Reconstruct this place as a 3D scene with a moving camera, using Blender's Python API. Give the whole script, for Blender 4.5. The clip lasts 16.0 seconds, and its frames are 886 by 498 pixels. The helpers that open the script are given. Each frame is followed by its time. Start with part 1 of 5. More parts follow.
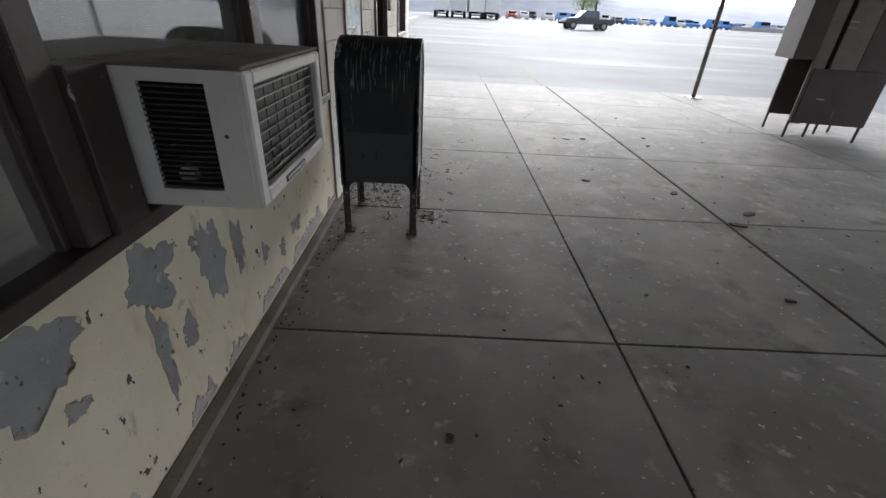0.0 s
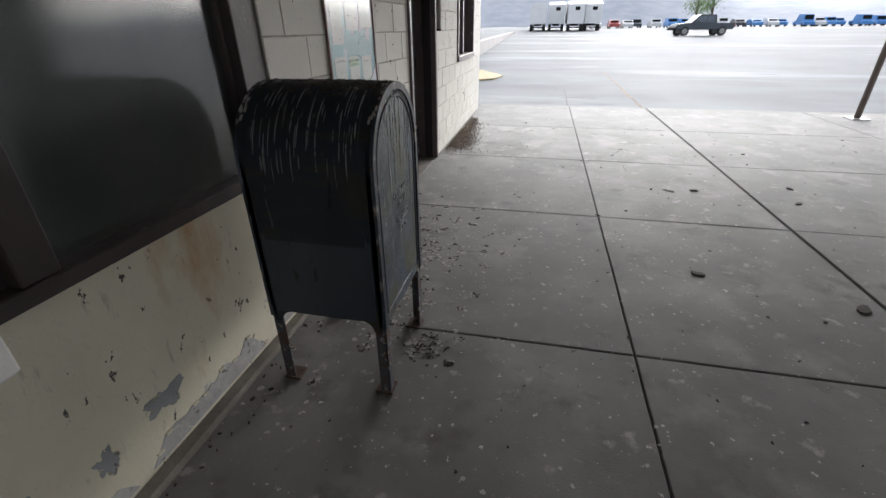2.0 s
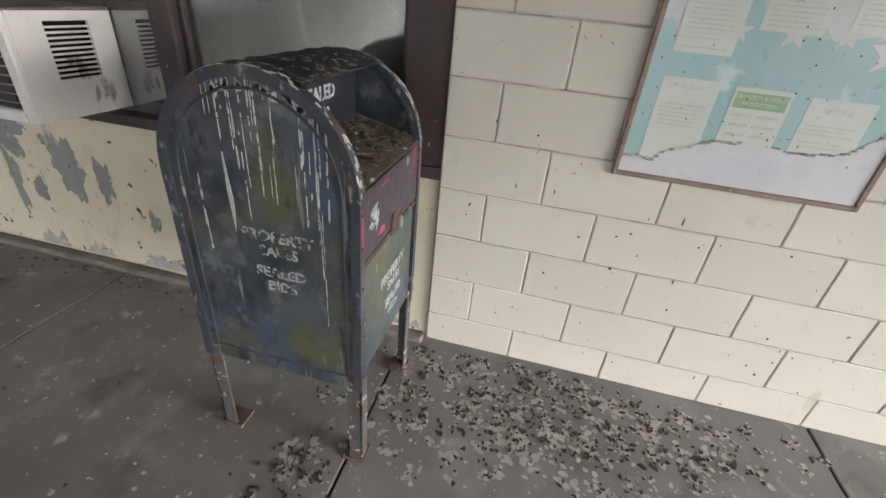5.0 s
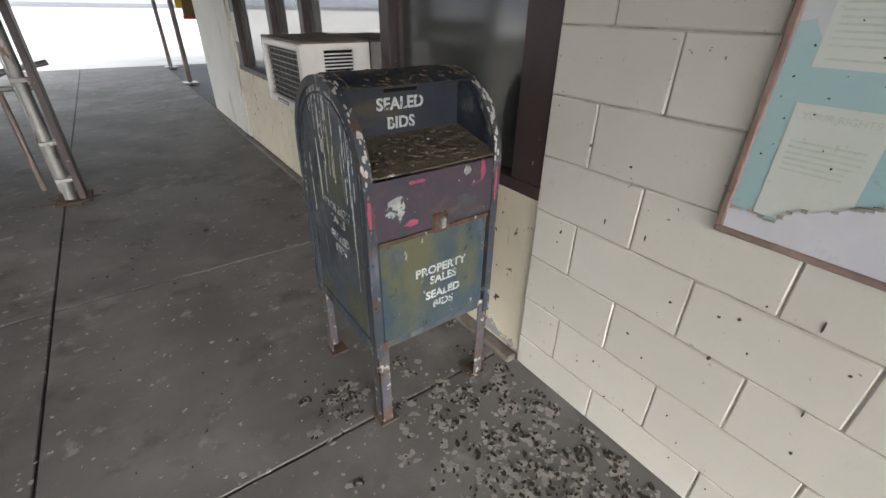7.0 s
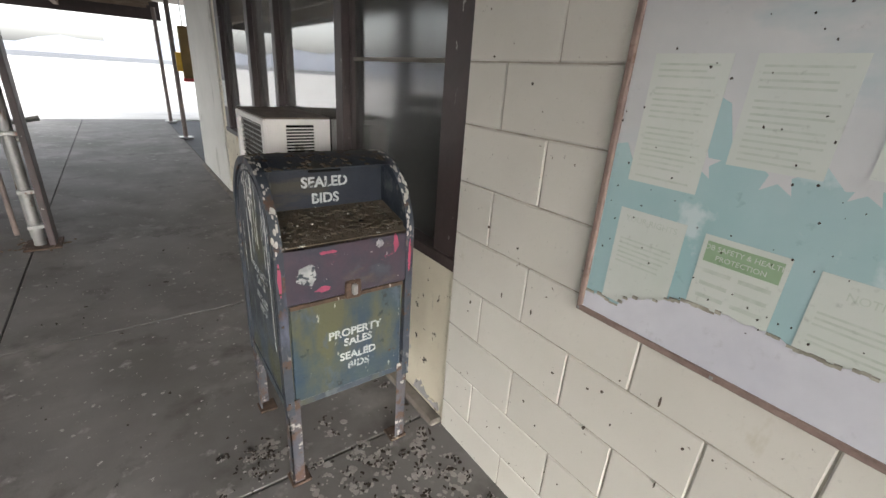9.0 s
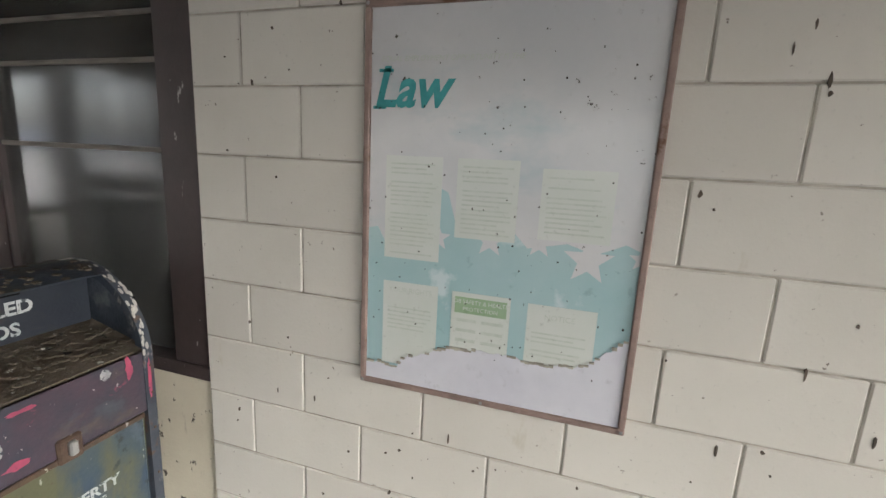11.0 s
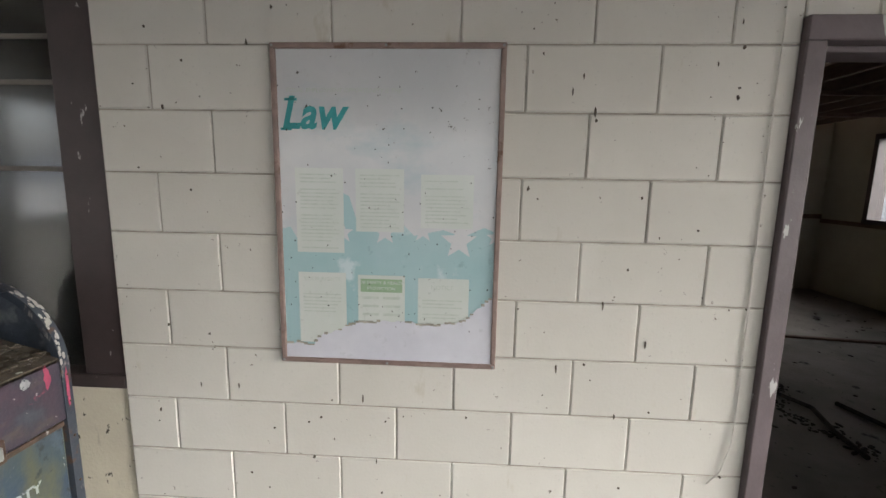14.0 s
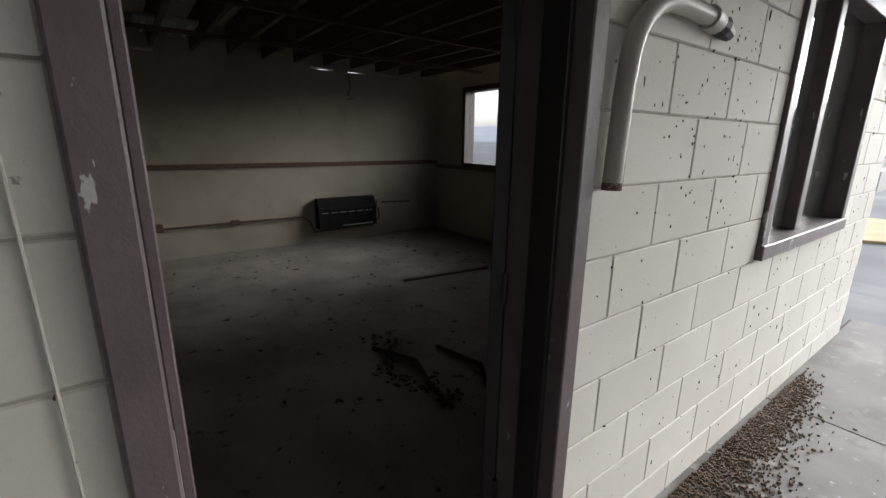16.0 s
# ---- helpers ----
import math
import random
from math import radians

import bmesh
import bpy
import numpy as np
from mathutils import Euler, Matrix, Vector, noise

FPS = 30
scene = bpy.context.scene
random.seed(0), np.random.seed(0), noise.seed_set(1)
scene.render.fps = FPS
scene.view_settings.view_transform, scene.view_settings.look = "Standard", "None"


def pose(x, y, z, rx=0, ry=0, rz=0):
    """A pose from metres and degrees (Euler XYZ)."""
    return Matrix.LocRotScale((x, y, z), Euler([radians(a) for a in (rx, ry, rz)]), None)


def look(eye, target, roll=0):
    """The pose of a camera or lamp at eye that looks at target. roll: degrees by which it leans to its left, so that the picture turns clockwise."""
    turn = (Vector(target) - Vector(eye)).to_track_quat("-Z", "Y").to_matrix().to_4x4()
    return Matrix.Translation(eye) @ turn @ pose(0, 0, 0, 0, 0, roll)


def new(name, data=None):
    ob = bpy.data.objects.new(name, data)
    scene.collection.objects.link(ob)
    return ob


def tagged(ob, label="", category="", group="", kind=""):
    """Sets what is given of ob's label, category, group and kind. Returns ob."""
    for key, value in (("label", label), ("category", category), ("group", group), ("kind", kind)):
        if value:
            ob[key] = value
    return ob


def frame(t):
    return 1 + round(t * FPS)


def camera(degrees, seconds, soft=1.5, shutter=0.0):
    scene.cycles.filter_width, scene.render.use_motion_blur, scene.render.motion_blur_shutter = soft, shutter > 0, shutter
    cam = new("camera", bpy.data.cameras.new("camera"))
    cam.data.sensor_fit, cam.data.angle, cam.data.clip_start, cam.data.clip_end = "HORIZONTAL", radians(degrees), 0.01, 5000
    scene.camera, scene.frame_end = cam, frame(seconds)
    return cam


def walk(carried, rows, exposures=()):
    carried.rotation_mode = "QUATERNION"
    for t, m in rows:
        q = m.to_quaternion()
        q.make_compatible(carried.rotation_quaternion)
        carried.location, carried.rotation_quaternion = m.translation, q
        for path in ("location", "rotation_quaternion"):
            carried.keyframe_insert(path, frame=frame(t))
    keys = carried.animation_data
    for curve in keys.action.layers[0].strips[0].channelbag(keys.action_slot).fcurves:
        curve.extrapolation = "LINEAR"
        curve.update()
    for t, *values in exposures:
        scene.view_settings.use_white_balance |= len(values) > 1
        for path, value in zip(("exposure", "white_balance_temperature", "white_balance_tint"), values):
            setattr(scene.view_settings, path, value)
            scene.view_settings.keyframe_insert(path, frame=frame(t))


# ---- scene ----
cam = camera(91.8, 16.0)
METRES, EYE, TILT, LEAN, TURN = 6.9, 1.38, 0.0, 0.0, -0.8
ROWS = [
    (0.0, 0.0, 0.0, 0.0, 1.51, -28.86, -2.75),
    (0.5, -0.0015, 0.0367, 0.0026, 2.7, -28.98, 1.21),
    (1.0, 0.0166, 0.0833, 0.0057, 7.94, -27.52, -2.72),
    (1.5, 0.0325, 0.1439, 0.0051, 8.7, -27.33, -2.15),
    (2.0, 0.0487, 0.2066, 0.0024, 13.04, -27.29, 0.52),
    (2.5, 0.0638, 0.2654, 0.0022, 24.44, -27.19, -0.59),
    (3.0, 0.0752, 0.329, 0.0025, 37.33, -27.49, -0.14),
    (3.5, 0.0951, 0.3811, -0.0007, 59.13, -27.87, -4.28),
    (6.0, 0.0817, 0.5916, 0.0028, 126.6, -29.36, -0.45),
    (6.5, 0.0631, 0.6112, 0.0039, 137.59, -29.3, 0.44),
    (7.0, 0.0371, 0.6142, 0.0035, 145.17, -29.35, -0.93),
    (7.5, 0.0191, 0.636, 0.0078, 153.84, -29.17, 1.05),
    (8.0, 0.0166, 0.6473, 0.0103, 156.35, -28.46, 0.11),
    (8.5, 0.0185, 0.6508, 0.0127, 156.18, -26.08, -1.7),
    (9.0, 0.0133, 0.6495, 0.019, 145.2, -21.7, -3.73),
    (9.5, 0.0096, 0.641, 0.0251, 130.35, -15.86, -3.65),
    (10.0, 0.0115, 0.6374, 0.0272, 117.25, -13.67, -4.05),
    (12.5, 0.0671, 0.6444, 0.028, 104.59, -9.89, -2.04),
    (13.0, 0.0768, 0.6417, 0.0273, 102.44, -9.31, -1.48),
    (13.5, 0.0791, 0.6423, 0.0275, 100.42, -8.98, -1.1),
    (14.0, 0.074, 0.6496, 0.0252, 94.01, -8.89, -0.99),
    (14.5, 0.0554, 0.6841, 0.021, 78.81, -9.3, -1.88),
    (15.0, 0.0375, 0.7306, 0.0211, 66.31, -9.67, -1.13),
    (15.5, 0.0027, 0.7643, 0.0194, 55.32, -10.8, -0.73),
    (16.0, -0.0323, 0.797, 0.0153, 54.53, -14.16, -0.75),
]
walk(cam, [(t, pose(0, 0, EYE, TILT, LEAN, TURN) @ pose(METRES * x, METRES * y, METRES * z, 90 + pitch, roll, yaw)) for t, x, y, z, yaw, pitch, roll in ROWS],
     exposures=[(0.0, 1.6, 6150, 10), (2.5, 1.6, 6200, 10), (3.5, 2.45, 6550, 10), (6.0, 2.65, 6350, 10), (7.0, 2.42, 6400, 10), (9.0, 2.52, 6500, 10), (12.5, 2.6, 6400, 10), (14.5, 2.6, 6350, 10), (15.0, 2.2, 6300, 10), (15.5, 1.85, 6250, 10), (16.0, 1.65, 6200, 10)])

# ---- world and light ----
world = bpy.data.worlds.new("overcast")
scene.world = world
world.use_nodes = True
wn = world.node_tree
sky = wn.nodes.new("ShaderNodeTexSky")
sky.sky_type, sky.sun_disc = "NISHITA", False
sky.sun_elevation, sky.sun_rotation, sky.dust_density = radians(25), radians(12.7), 4.0
haze = wn.nodes.new("ShaderNodeHueSaturation")
haze.inputs["Saturation"].default_value = 0.22
wn.links.new(sky.outputs[0], haze.inputs["Color"])
wn.links.new(haze.outputs[0], wn.nodes["Background"].inputs["Color"])
wn.nodes["Background"].inputs["Strength"].default_value = 0.15
sun = new("sun", bpy.data.lights.new("sun", "SUN"))
sun.data.energy, sun.data.angle, sun.data.color = 0.55, radians(40), (1.0, 0.99, 0.98)
sun.matrix_world = look((4.5, 20, 9.5), (0, 0, 0))

# ---- materials ----
MATS = {}


def mat(name, a, b, scale=3.0, rough=0.8, bump=0.15, fine=60.0, metal=0.0, layers=(), island=0.0, spec=0.5, stretch=(1, 1, 1), relief=0.006):
    """Two tones of noise, fine grain as relief, and layers (scale, low, high, colour, stretch) of stains or painted
    sheen with soft edges.
    """
    m = bpy.data.materials.new(name)
    m.use_nodes = True
    MATS[name] = m
    nt = m.node_tree
    N, L = nt.nodes, nt.links
    bsdf = N["Principled BSDF"]
    pos = N.new("ShaderNodeNewGeometry").outputs["Position"]

    def noise_at(s, st=(1, 1, 1), detail=5.0):
        mp = N.new("ShaderNodeMapping")
        mp.inputs["Scale"].default_value = st
        L.new(pos, mp.inputs["Vector"])
        n = N.new("ShaderNodeTexNoise")
        n.inputs["Scale"].default_value, n.inputs["Detail"].default_value = s, detail
        n.inputs["Roughness"].default_value = 0.6
        L.new(mp.outputs[0], n.inputs["Vector"])
        return n.outputs["Fac"]

    def spread(fac, lo, hi):
        r = N.new("ShaderNodeMapRange")
        r.inputs["From Min"].default_value, r.inputs["From Max"].default_value = lo, hi
        L.new(fac, r.inputs["Value"])
        return r.outputs["Result"]

    def mix(fac, x, y):
        n = N.new("ShaderNodeMix")
        n.data_type = "RGBA"
        L.new(fac, n.inputs["Factor"])
        for s, v in ((n.inputs[6], x), (n.inputs[7], y)):
            if isinstance(v, tuple):
                s.default_value = (*v, 1)
            else:
                L.new(v, s)
        return n.outputs[2]

    col = mix(spread(noise_at(scale, stretch), 0.36, 0.64), a, b)
    col = mix(spread(noise_at(fine, stretch), 0.62, 0.8), col, tuple(c * 0.75 for c in a))
    height = noise_at(fine, stretch, 3.0)
    for s, lo, hi, c, st in layers:
        fac = spread(noise_at(s, st), lo, hi)
        col = mix(fac, col, c)
    if island:
        rnd = N.new("ShaderNodeObjectInfo").outputs["Random"]
        col = mix(spread(rnd, 0.0, 1.8), col, tuple(c * (1 - island) for c in b))
    L.new(col, bsdf.inputs["Base Color"])
    r = N.new("ShaderNodeMapRange")
    r.inputs["To Min"].default_value, r.inputs["To Max"].default_value = rough - 0.12, min(1, rough + 0.1)
    L.new(noise_at(scale * 2.3), r.inputs["Value"])
    L.new(r.outputs["Result"], bsdf.inputs["Roughness"])
    bsdf.inputs["Metallic"].default_value = metal
    bsdf.inputs["Specular IOR Level"].default_value = spec
    if bump:
        bp = N.new("ShaderNodeBump")
        bp.inputs["Strength"].default_value, bp.inputs["Distance"].default_value = bump, relief
        L.new(height, bp.inputs["Height"])
        L.new(bp.outputs[0], bsdf.inputs["Normal"])
    return m


def glass_mat(name, dust, tint=(0.75, 0.8, 0.8), rough=0.07, ior=2.0, plain=False):
    m = bpy.data.materials.new(name)
    m.use_nodes = True
    MATS[name] = m
    nt = m.node_tree
    N, L = nt.nodes, nt.links
    N.remove(N["Principled BSDF"])
    tr, gl, df = (N.new("ShaderNodeBsdf" + k) for k in ("Transparent", "Glossy", "Diffuse"))
    tr.inputs["Color"].default_value = (*tint, 1)
    gl.inputs["Roughness"].default_value = rough
    df.inputs["Color"].default_value = (0.5, 0.5, 0.47, 1)
    fr = N.new("ShaderNodeFresnel")
    fr.inputs["IOR"].default_value = ior
    m1, m2 = N.new("ShaderNodeMixShader"), N.new("ShaderNodeMixShader")
    n = N.new("ShaderNodeTexNoise")
    n.inputs["Scale"].default_value, n.inputs["Detail"].default_value = 2.5, 6.0
    L.new(N.new("ShaderNodeNewGeometry").outputs["Position"], n.inputs["Vector"])
    r = N.new("ShaderNodeMapRange")
    r.inputs["From Min"].default_value, r.inputs["From Max"].default_value = 0.3, 0.75
    r.inputs["To Min"].default_value, r.inputs["To Max"].default_value = dust * 0.4, dust * 1.4
    L.new(n.outputs["Fac"], r.inputs["Value"])
    L.new(r.outputs["Result"], m1.inputs["Fac"])
    L.new(tr.outputs[0], m1.inputs[1]), L.new(df.outputs[0], m1.inputs[2])
    if plain:
        face, power = N.new("ShaderNodeLayerWeight"), N.new("ShaderNodeMath")
        face.inputs["Blend"].default_value = 0.5
        power.operation = "POWER"
        power.inputs[1].default_value = 4.0
        L.new(face.outputs["Facing"], power.inputs[0])
        L.new(power.outputs[0], m2.inputs["Fac"])
    else:
        L.new(fr.outputs[0], m2.inputs["Fac"])
    L.new(m1.outputs[0], m2.inputs[1]), L.new(gl.outputs[0], m2.inputs[2])
    L.new(m2.outputs[0], N["Material Output"].inputs["Surface"])
    return m


S1 = (1, 1, 1)
CREAM, CREAM2, GREY = (0.65, 0.60, 0.475), (0.57, 0.52, 0.41), (0.27, 0.275, 0.28)
mat("block_paint", (0.63, 0.605, 0.55), (0.57, 0.545, 0.49), 1.6, 0.75, 0.12, 90, island=0.10,
    layers=((7, 0.655, 0.715, (0.50, 0.46, 0.37), (1, 1, 0.4)), (38, 0.690, 0.715, (0.12, 0.09, 0.07), S1)))
mat("mortar_paint", (0.46, 0.43, 0.37), (0.27, 0.25, 0.21), 14, 0.9, 0.4, 60)
mat("peeling_paint", CREAM, CREAM2, 2.0, 0.8, 0.3, 70,
    layers=((5.0, 0.680, 0.686, (0.42, 0.41, 0.38), S1),
            (1.7, 0.600, 0.740, (0.40, 0.22, 0.075), (1, 1.4, 0.5)), (13, 0.620, 0.700, (0.40, 0.36, 0.29), (1, 1, 0.3)), (22, 0.655, 0.675, (0.06, 0.05, 0.04), (1, 1, 0.6))))
mat("bare_cement", GREY, (0.215, 0.22, 0.225), 7, 0.9, 0.4, 60, layers=((12, 0.62, 0.68, (0.36, 0.36, 0.35), S1), (24, 0.66, 0.69, (0.09, 0.085, 0.08), S1)))
mat("bare_plaster", (0.42, 0.405, 0.395), (0.30, 0.29, 0.285), 9, 0.9, 0.6, 50, layers=((14, 0.600, 0.660, (0.48, 0.46, 0.43), S1), (20, 0.615, 0.655, (0.12, 0.11, 0.10), S1)))
mat("speck_brown", (0.10, 0.075, 0.055), (0.05, 0.04, 0.03), 30, 0.9)
mat("white_paint", (0.66, 0.64, 0.59), (0.58, 0.56, 0.51), 1.5, 0.7, 0.25, 50, layers=((4, 0.615, 0.675, (0.42, 0.40, 0.35), (1, 1, 0.3)),))
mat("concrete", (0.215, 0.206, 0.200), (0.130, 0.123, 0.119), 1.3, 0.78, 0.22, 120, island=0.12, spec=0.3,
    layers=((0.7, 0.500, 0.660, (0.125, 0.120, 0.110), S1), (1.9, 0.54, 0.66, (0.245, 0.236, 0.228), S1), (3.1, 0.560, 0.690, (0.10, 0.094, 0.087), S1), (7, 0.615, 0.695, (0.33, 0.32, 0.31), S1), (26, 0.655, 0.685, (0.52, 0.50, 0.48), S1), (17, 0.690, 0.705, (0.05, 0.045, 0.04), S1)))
# brighter copy of the concrete: the open yard's glare is in the colour
mat("yard_concrete", (0.56, 0.55, 0.53), (0.46, 0.45, 0.43), 0.6, 0.8, 0.2, 60, layers=((0.5, 0.56, 0.66, (0.36, 0.35, 0.34), (1, 2, 1)),))
mat("floor_stain", (0.07, 0.065, 0.06), (0.12, 0.113, 0.105), 14, 0.7, 0.2, 90)
mat("weed_seam", (0.15, 0.10, 0.055), (0.06, 0.05, 0.04), 2.5, 0.95, 0.6, 40)
mat("joint_dirt", (0.03, 0.027, 0.024), (0.05, 0.045, 0.04), 8, 0.95)
mat("plinth", (0.20, 0.18, 0.155), (0.12, 0.105, 0.09), 5, 0.9, 0.5, 50)
# the long pale layer paints the wet ground's bluish sheen as colour
mat("asphalt", (0.13, 0.136, 0.146), (0.088, 0.093, 0.10), 0.2, 0.8, 0.3, 40, stretch=(1, 1.7, 1), spec=0.1,
    layers=((0.09, 0.520, 0.620, (0.20, 0.207, 0.217), (0.6, 1.8, 1)), (0.9, 0.635, 0.675, (0.09, 0.09, 0.095), (0.4, 2.0, 1))))
mat("dry_grass", (0.40, 0.30, 0.17), (0.28, 0.23, 0.12), 2, 0.95, 0.8, 30)
mat("brown_paint", (0.060, 0.043, 0.042), (0.045, 0.034, 0.033), 6, 0.55, 0.2, 60, layers=((30, 0.685, 0.705, (0.35, 0.33, 0.31), (1, 1, 0.5)),))
mat("purple_brown", (0.135, 0.105, 0.110), (0.105, 0.082, 0.085), 6, 0.5, 0.2, 60,
    layers=((16, 0.645, 0.655, (0.45, 0.44, 0.42), (1, 1, 0.3)),))
mat("dark_wood", (0.085, 0.052, 0.038), (0.13, 0.082, 0.058), 4, 0.85, 0.4, 40, stretch=(1, 6, 6))
mat("roof_wood", (0.20, 0.145, 0.105), (0.14, 0.10, 0.072), 3, 0.9, 0.3, 30, stretch=(1, 5, 1))
# deck underside kept pale as a reflector, to brighten the upper wall
mat("soffit", (0.58, 0.53, 0.46), (0.47, 0.42, 0.36), 2, 0.9, 0.2, 30, stretch=(1, 5, 1))
mat("galvanised", (0.46, 0.46, 0.45), (0.36, 0.36, 0.35), 9, 0.6)
mat("leaf_brown", (0.15, 0.105, 0.068), (0.08, 0.058, 0.04), 30, 0.95, 0.5, 60)
mat("spot_grey", (0.38, 0.365, 0.34), (0.27, 0.258, 0.24), 24, 0.9, 0.3, 80)
mat("splat", (0.33, 0.315, 0.295), (0.24, 0.228, 0.212), 24, 0.9, 0.4, 80)
mat("stencil_faded", (0.38, 0.39, 0.38), (0.22, 0.24, 0.24), 25, 0.7, layers=((45, 0.50, 0.56, (0.035, 0.045, 0.055), S1),))
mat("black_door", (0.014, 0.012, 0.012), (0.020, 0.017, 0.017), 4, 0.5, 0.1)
mat("room_paint", (0.38, 0.345, 0.28), (0.31, 0.28, 0.22), 1.2, 0.9, 0.2, 40, layers=((3, 0.620, 0.750, (0.22, 0.19, 0.15), (1, 1, 0.4)),))
mat("room_floor", (0.25, 0.225, 0.20), (0.15, 0.135, 0.118), 1.4, 0.8, 0.5, 40,
    layers=((6, 0.620, 0.680, (0.035, 0.03, 0.026), S1), (30, 0.675, 0.695, (0.03, 0.026, 0.022), S1)))
mat("box_paint", (0.014, 0.020, 0.030), (0.062, 0.075, 0.092), 6, 0.48, 0.4, 80, spec=0.5,
    layers=((3.6, 0.50, 0.64, (0.085, 0.085, 0.045), S1), (11, 0.54, 0.66, (0.115, 0.125, 0.132), S1), (7, 0.560, 0.660, (0.05, 0.075, 0.11), (1, 1, 0.5)), (14, 0.600, 0.680, (0.012, 0.014, 0.018), (1, 1, 0.4)), (24, 0.615, 0.645, (0.16, 0.18, 0.17), (1, 1, 0.08)), (9, 0.675, 0.705, (0.28, 0.29, 0.28), (1.5, 1.5, 0.12)), (45, 0.675, 0.695, (0.10, 0.045, 0.02), S1)))
mat("box_lower", (0.028, 0.036, 0.050), (0.042, 0.052, 0.066), 3, 0.42, 0.2, 80, spec=0.5, stretch=(1, 1, 0.3), layers=((20, 0.66, 0.69, (0.012, 0.013, 0.016), (1, 1, 0.15)),))
mat("run_paint", (0.52, 0.52, 0.50), (0.36, 0.365, 0.36), 16, 0.85, 0.4, 90, layers=((22, 0.56, 0.64, (0.10, 0.108, 0.115), S1), (60, 0.62, 0.66, (0.06, 0.065, 0.07), S1)))
mat("box_back", (0.016, 0.020, 0.030), (0.024, 0.030, 0.040), 5, 0.52, 0.3, 80, spec=0.35,
    layers=((9, 0.52, 0.62, (0.045, 0.040, 0.030), (0.25, 1, 1)), (4, 0.550, 0.700, (0.035, 0.033, 0.024), S1), (26, 0.645, 0.675, (0.13, 0.14, 0.13), (1, 1, 0.1))))
mat("box_rim", (0.022, 0.030, 0.045), (0.045, 0.052, 0.062), 9, 0.5, 0.3, 80, spec=0.4,
    layers=((22, 0.59, 0.66, (0.24, 0.23, 0.215), (1, 1, 0.5)), (16, 0.58, 0.64, (0.075, 0.045, 0.032), S1), (6, 0.58, 0.66, (0.09, 0.10, 0.14), (1, 1, 0.4))))
mat("box_door", (0.024, 0.044, 0.075), (0.045, 0.066, 0.070), 6, 0.45, 0.3, 80,
    layers=((5, 0.500, 0.620, (0.080, 0.083, 0.045), (1, 1, 0.4)), (11, 0.580, 0.660, (0.06, 0.085, 0.115), (1, 1, 0.6)), (16, 0.620, 0.680, (0.02, 0.025, 0.03), S1), (30, 0.655, 0.685, (0.30, 0.30, 0.27), (1, 1, 0.4)), (12, 0.655, 0.695, (0.05, 0.03, 0.02), S1)))
mat("box_purple", (0.030, 0.030, 0.044), (0.052, 0.032, 0.046), 9, 0.5, 0.3, 80,
    layers=((6, 0.66, 0.71, (0.26, 0.045, 0.085), (1, 1, 1.6)), (5, 0.620, 0.700, (0.05, 0.06, 0.07), S1), (40, 0.69, 0.71, (0.30, 0.28, 0.27), S1), (3.5, 0.55, 0.68, (0.085, 0.075, 0.05), (1, 1, 2))))
mat("graffiti_pink", (0.40, 0.055, 0.11), (0.26, 0.045, 0.09), 30, 0.55, layers=((40, 0.600, 0.660, (0.06, 0.05, 0.06), S1),))
mat("rust", (0.055, 0.036, 0.026), (0.10, 0.062, 0.042), 20, 0.9, 0.6, 90, layers=((35, 0.640, 0.680, (0.34, 0.31, 0.27), S1),))
mat("droppings", (0.10, 0.078, 0.055), (0.060, 0.048, 0.034), 12, 0.95, 0.9, 70,
    layers=((30, 0.640, 0.680, (0.45, 0.43, 0.38), S1), (22, 0.615, 0.655, (0.02, 0.017, 0.014), S1)), relief=0.012)
mat("leg_paint", (0.055, 0.06, 0.075), (0.075, 0.07, 0.075), 12, 0.7, 0.5, 90, layers=((18, 0.500, 0.600, (0.075, 0.042, 0.028), S1), (26, 0.600, 0.660, (0.38, 0.36, 0.33), S1), (34, 0.640, 0.680, (0.02, 0.016, 0.013), S1)))
mat("droppings_white", (0.50, 0.48, 0.44), (0.36, 0.34, 0.31), 30, 0.9, 0.4, 90)
mat("litter", (0.018, 0.015, 0.012), (0.045, 0.034, 0.024), 40, 0.95)
mat("stencil_white", (0.50, 0.51, 0.50), (0.34, 0.36, 0.36), 20, 0.7, layers=((45, 0.560, 0.610, (0.07, 0.08, 0.085), S1),))
mat("ac_shell", (0.74, 0.72, 0.70), (0.66, 0.64, 0.62), 4, 0.6, 0.15, 60, layers=((9, 0.635, 0.695, (0.27, 0.24, 0.21), (1, 1, 0.5)),))
mat("ac_top", (0.13, 0.105, 0.09), (0.19, 0.16, 0.14), 8, 0.9, 0.4, 60, layers=((14, 0.640, 0.680, (0.05, 0.035, 0.025), S1),))
mat("ac_dark", (0.009, 0.009, 0.009), (0.015, 0.015, 0.015), 8, 0.8, spec=0.1)
mat("ac_fins", (0.060, 0.055, 0.048), (0.036, 0.032, 0.029), 14, 0.7, layers=((16, 0.665, 0.69, (0.22, 0.21, 0.20), S1),))
mat("steel", (0.34, 0.34, 0.33), (0.25, 0.25, 0.24), 8, 0.45, 0.2, 60, metal=0.6, layers=((10, 0.620, 0.680, (0.12, 0.07, 0.045), (1, 1, 0.4)),))
mat("post_paint", (0.13, 0.10, 0.09), (0.20, 0.16, 0.14), 8, 0.6, 0.3, 50)
mat("conduit_paint", (0.42, 0.40, 0.35), (0.34, 0.32, 0.28), 8, 0.5)
mat("black_rubber", (0.012, 0.012, 0.012), (0.02, 0.02, 0.02), 9, 0.6)
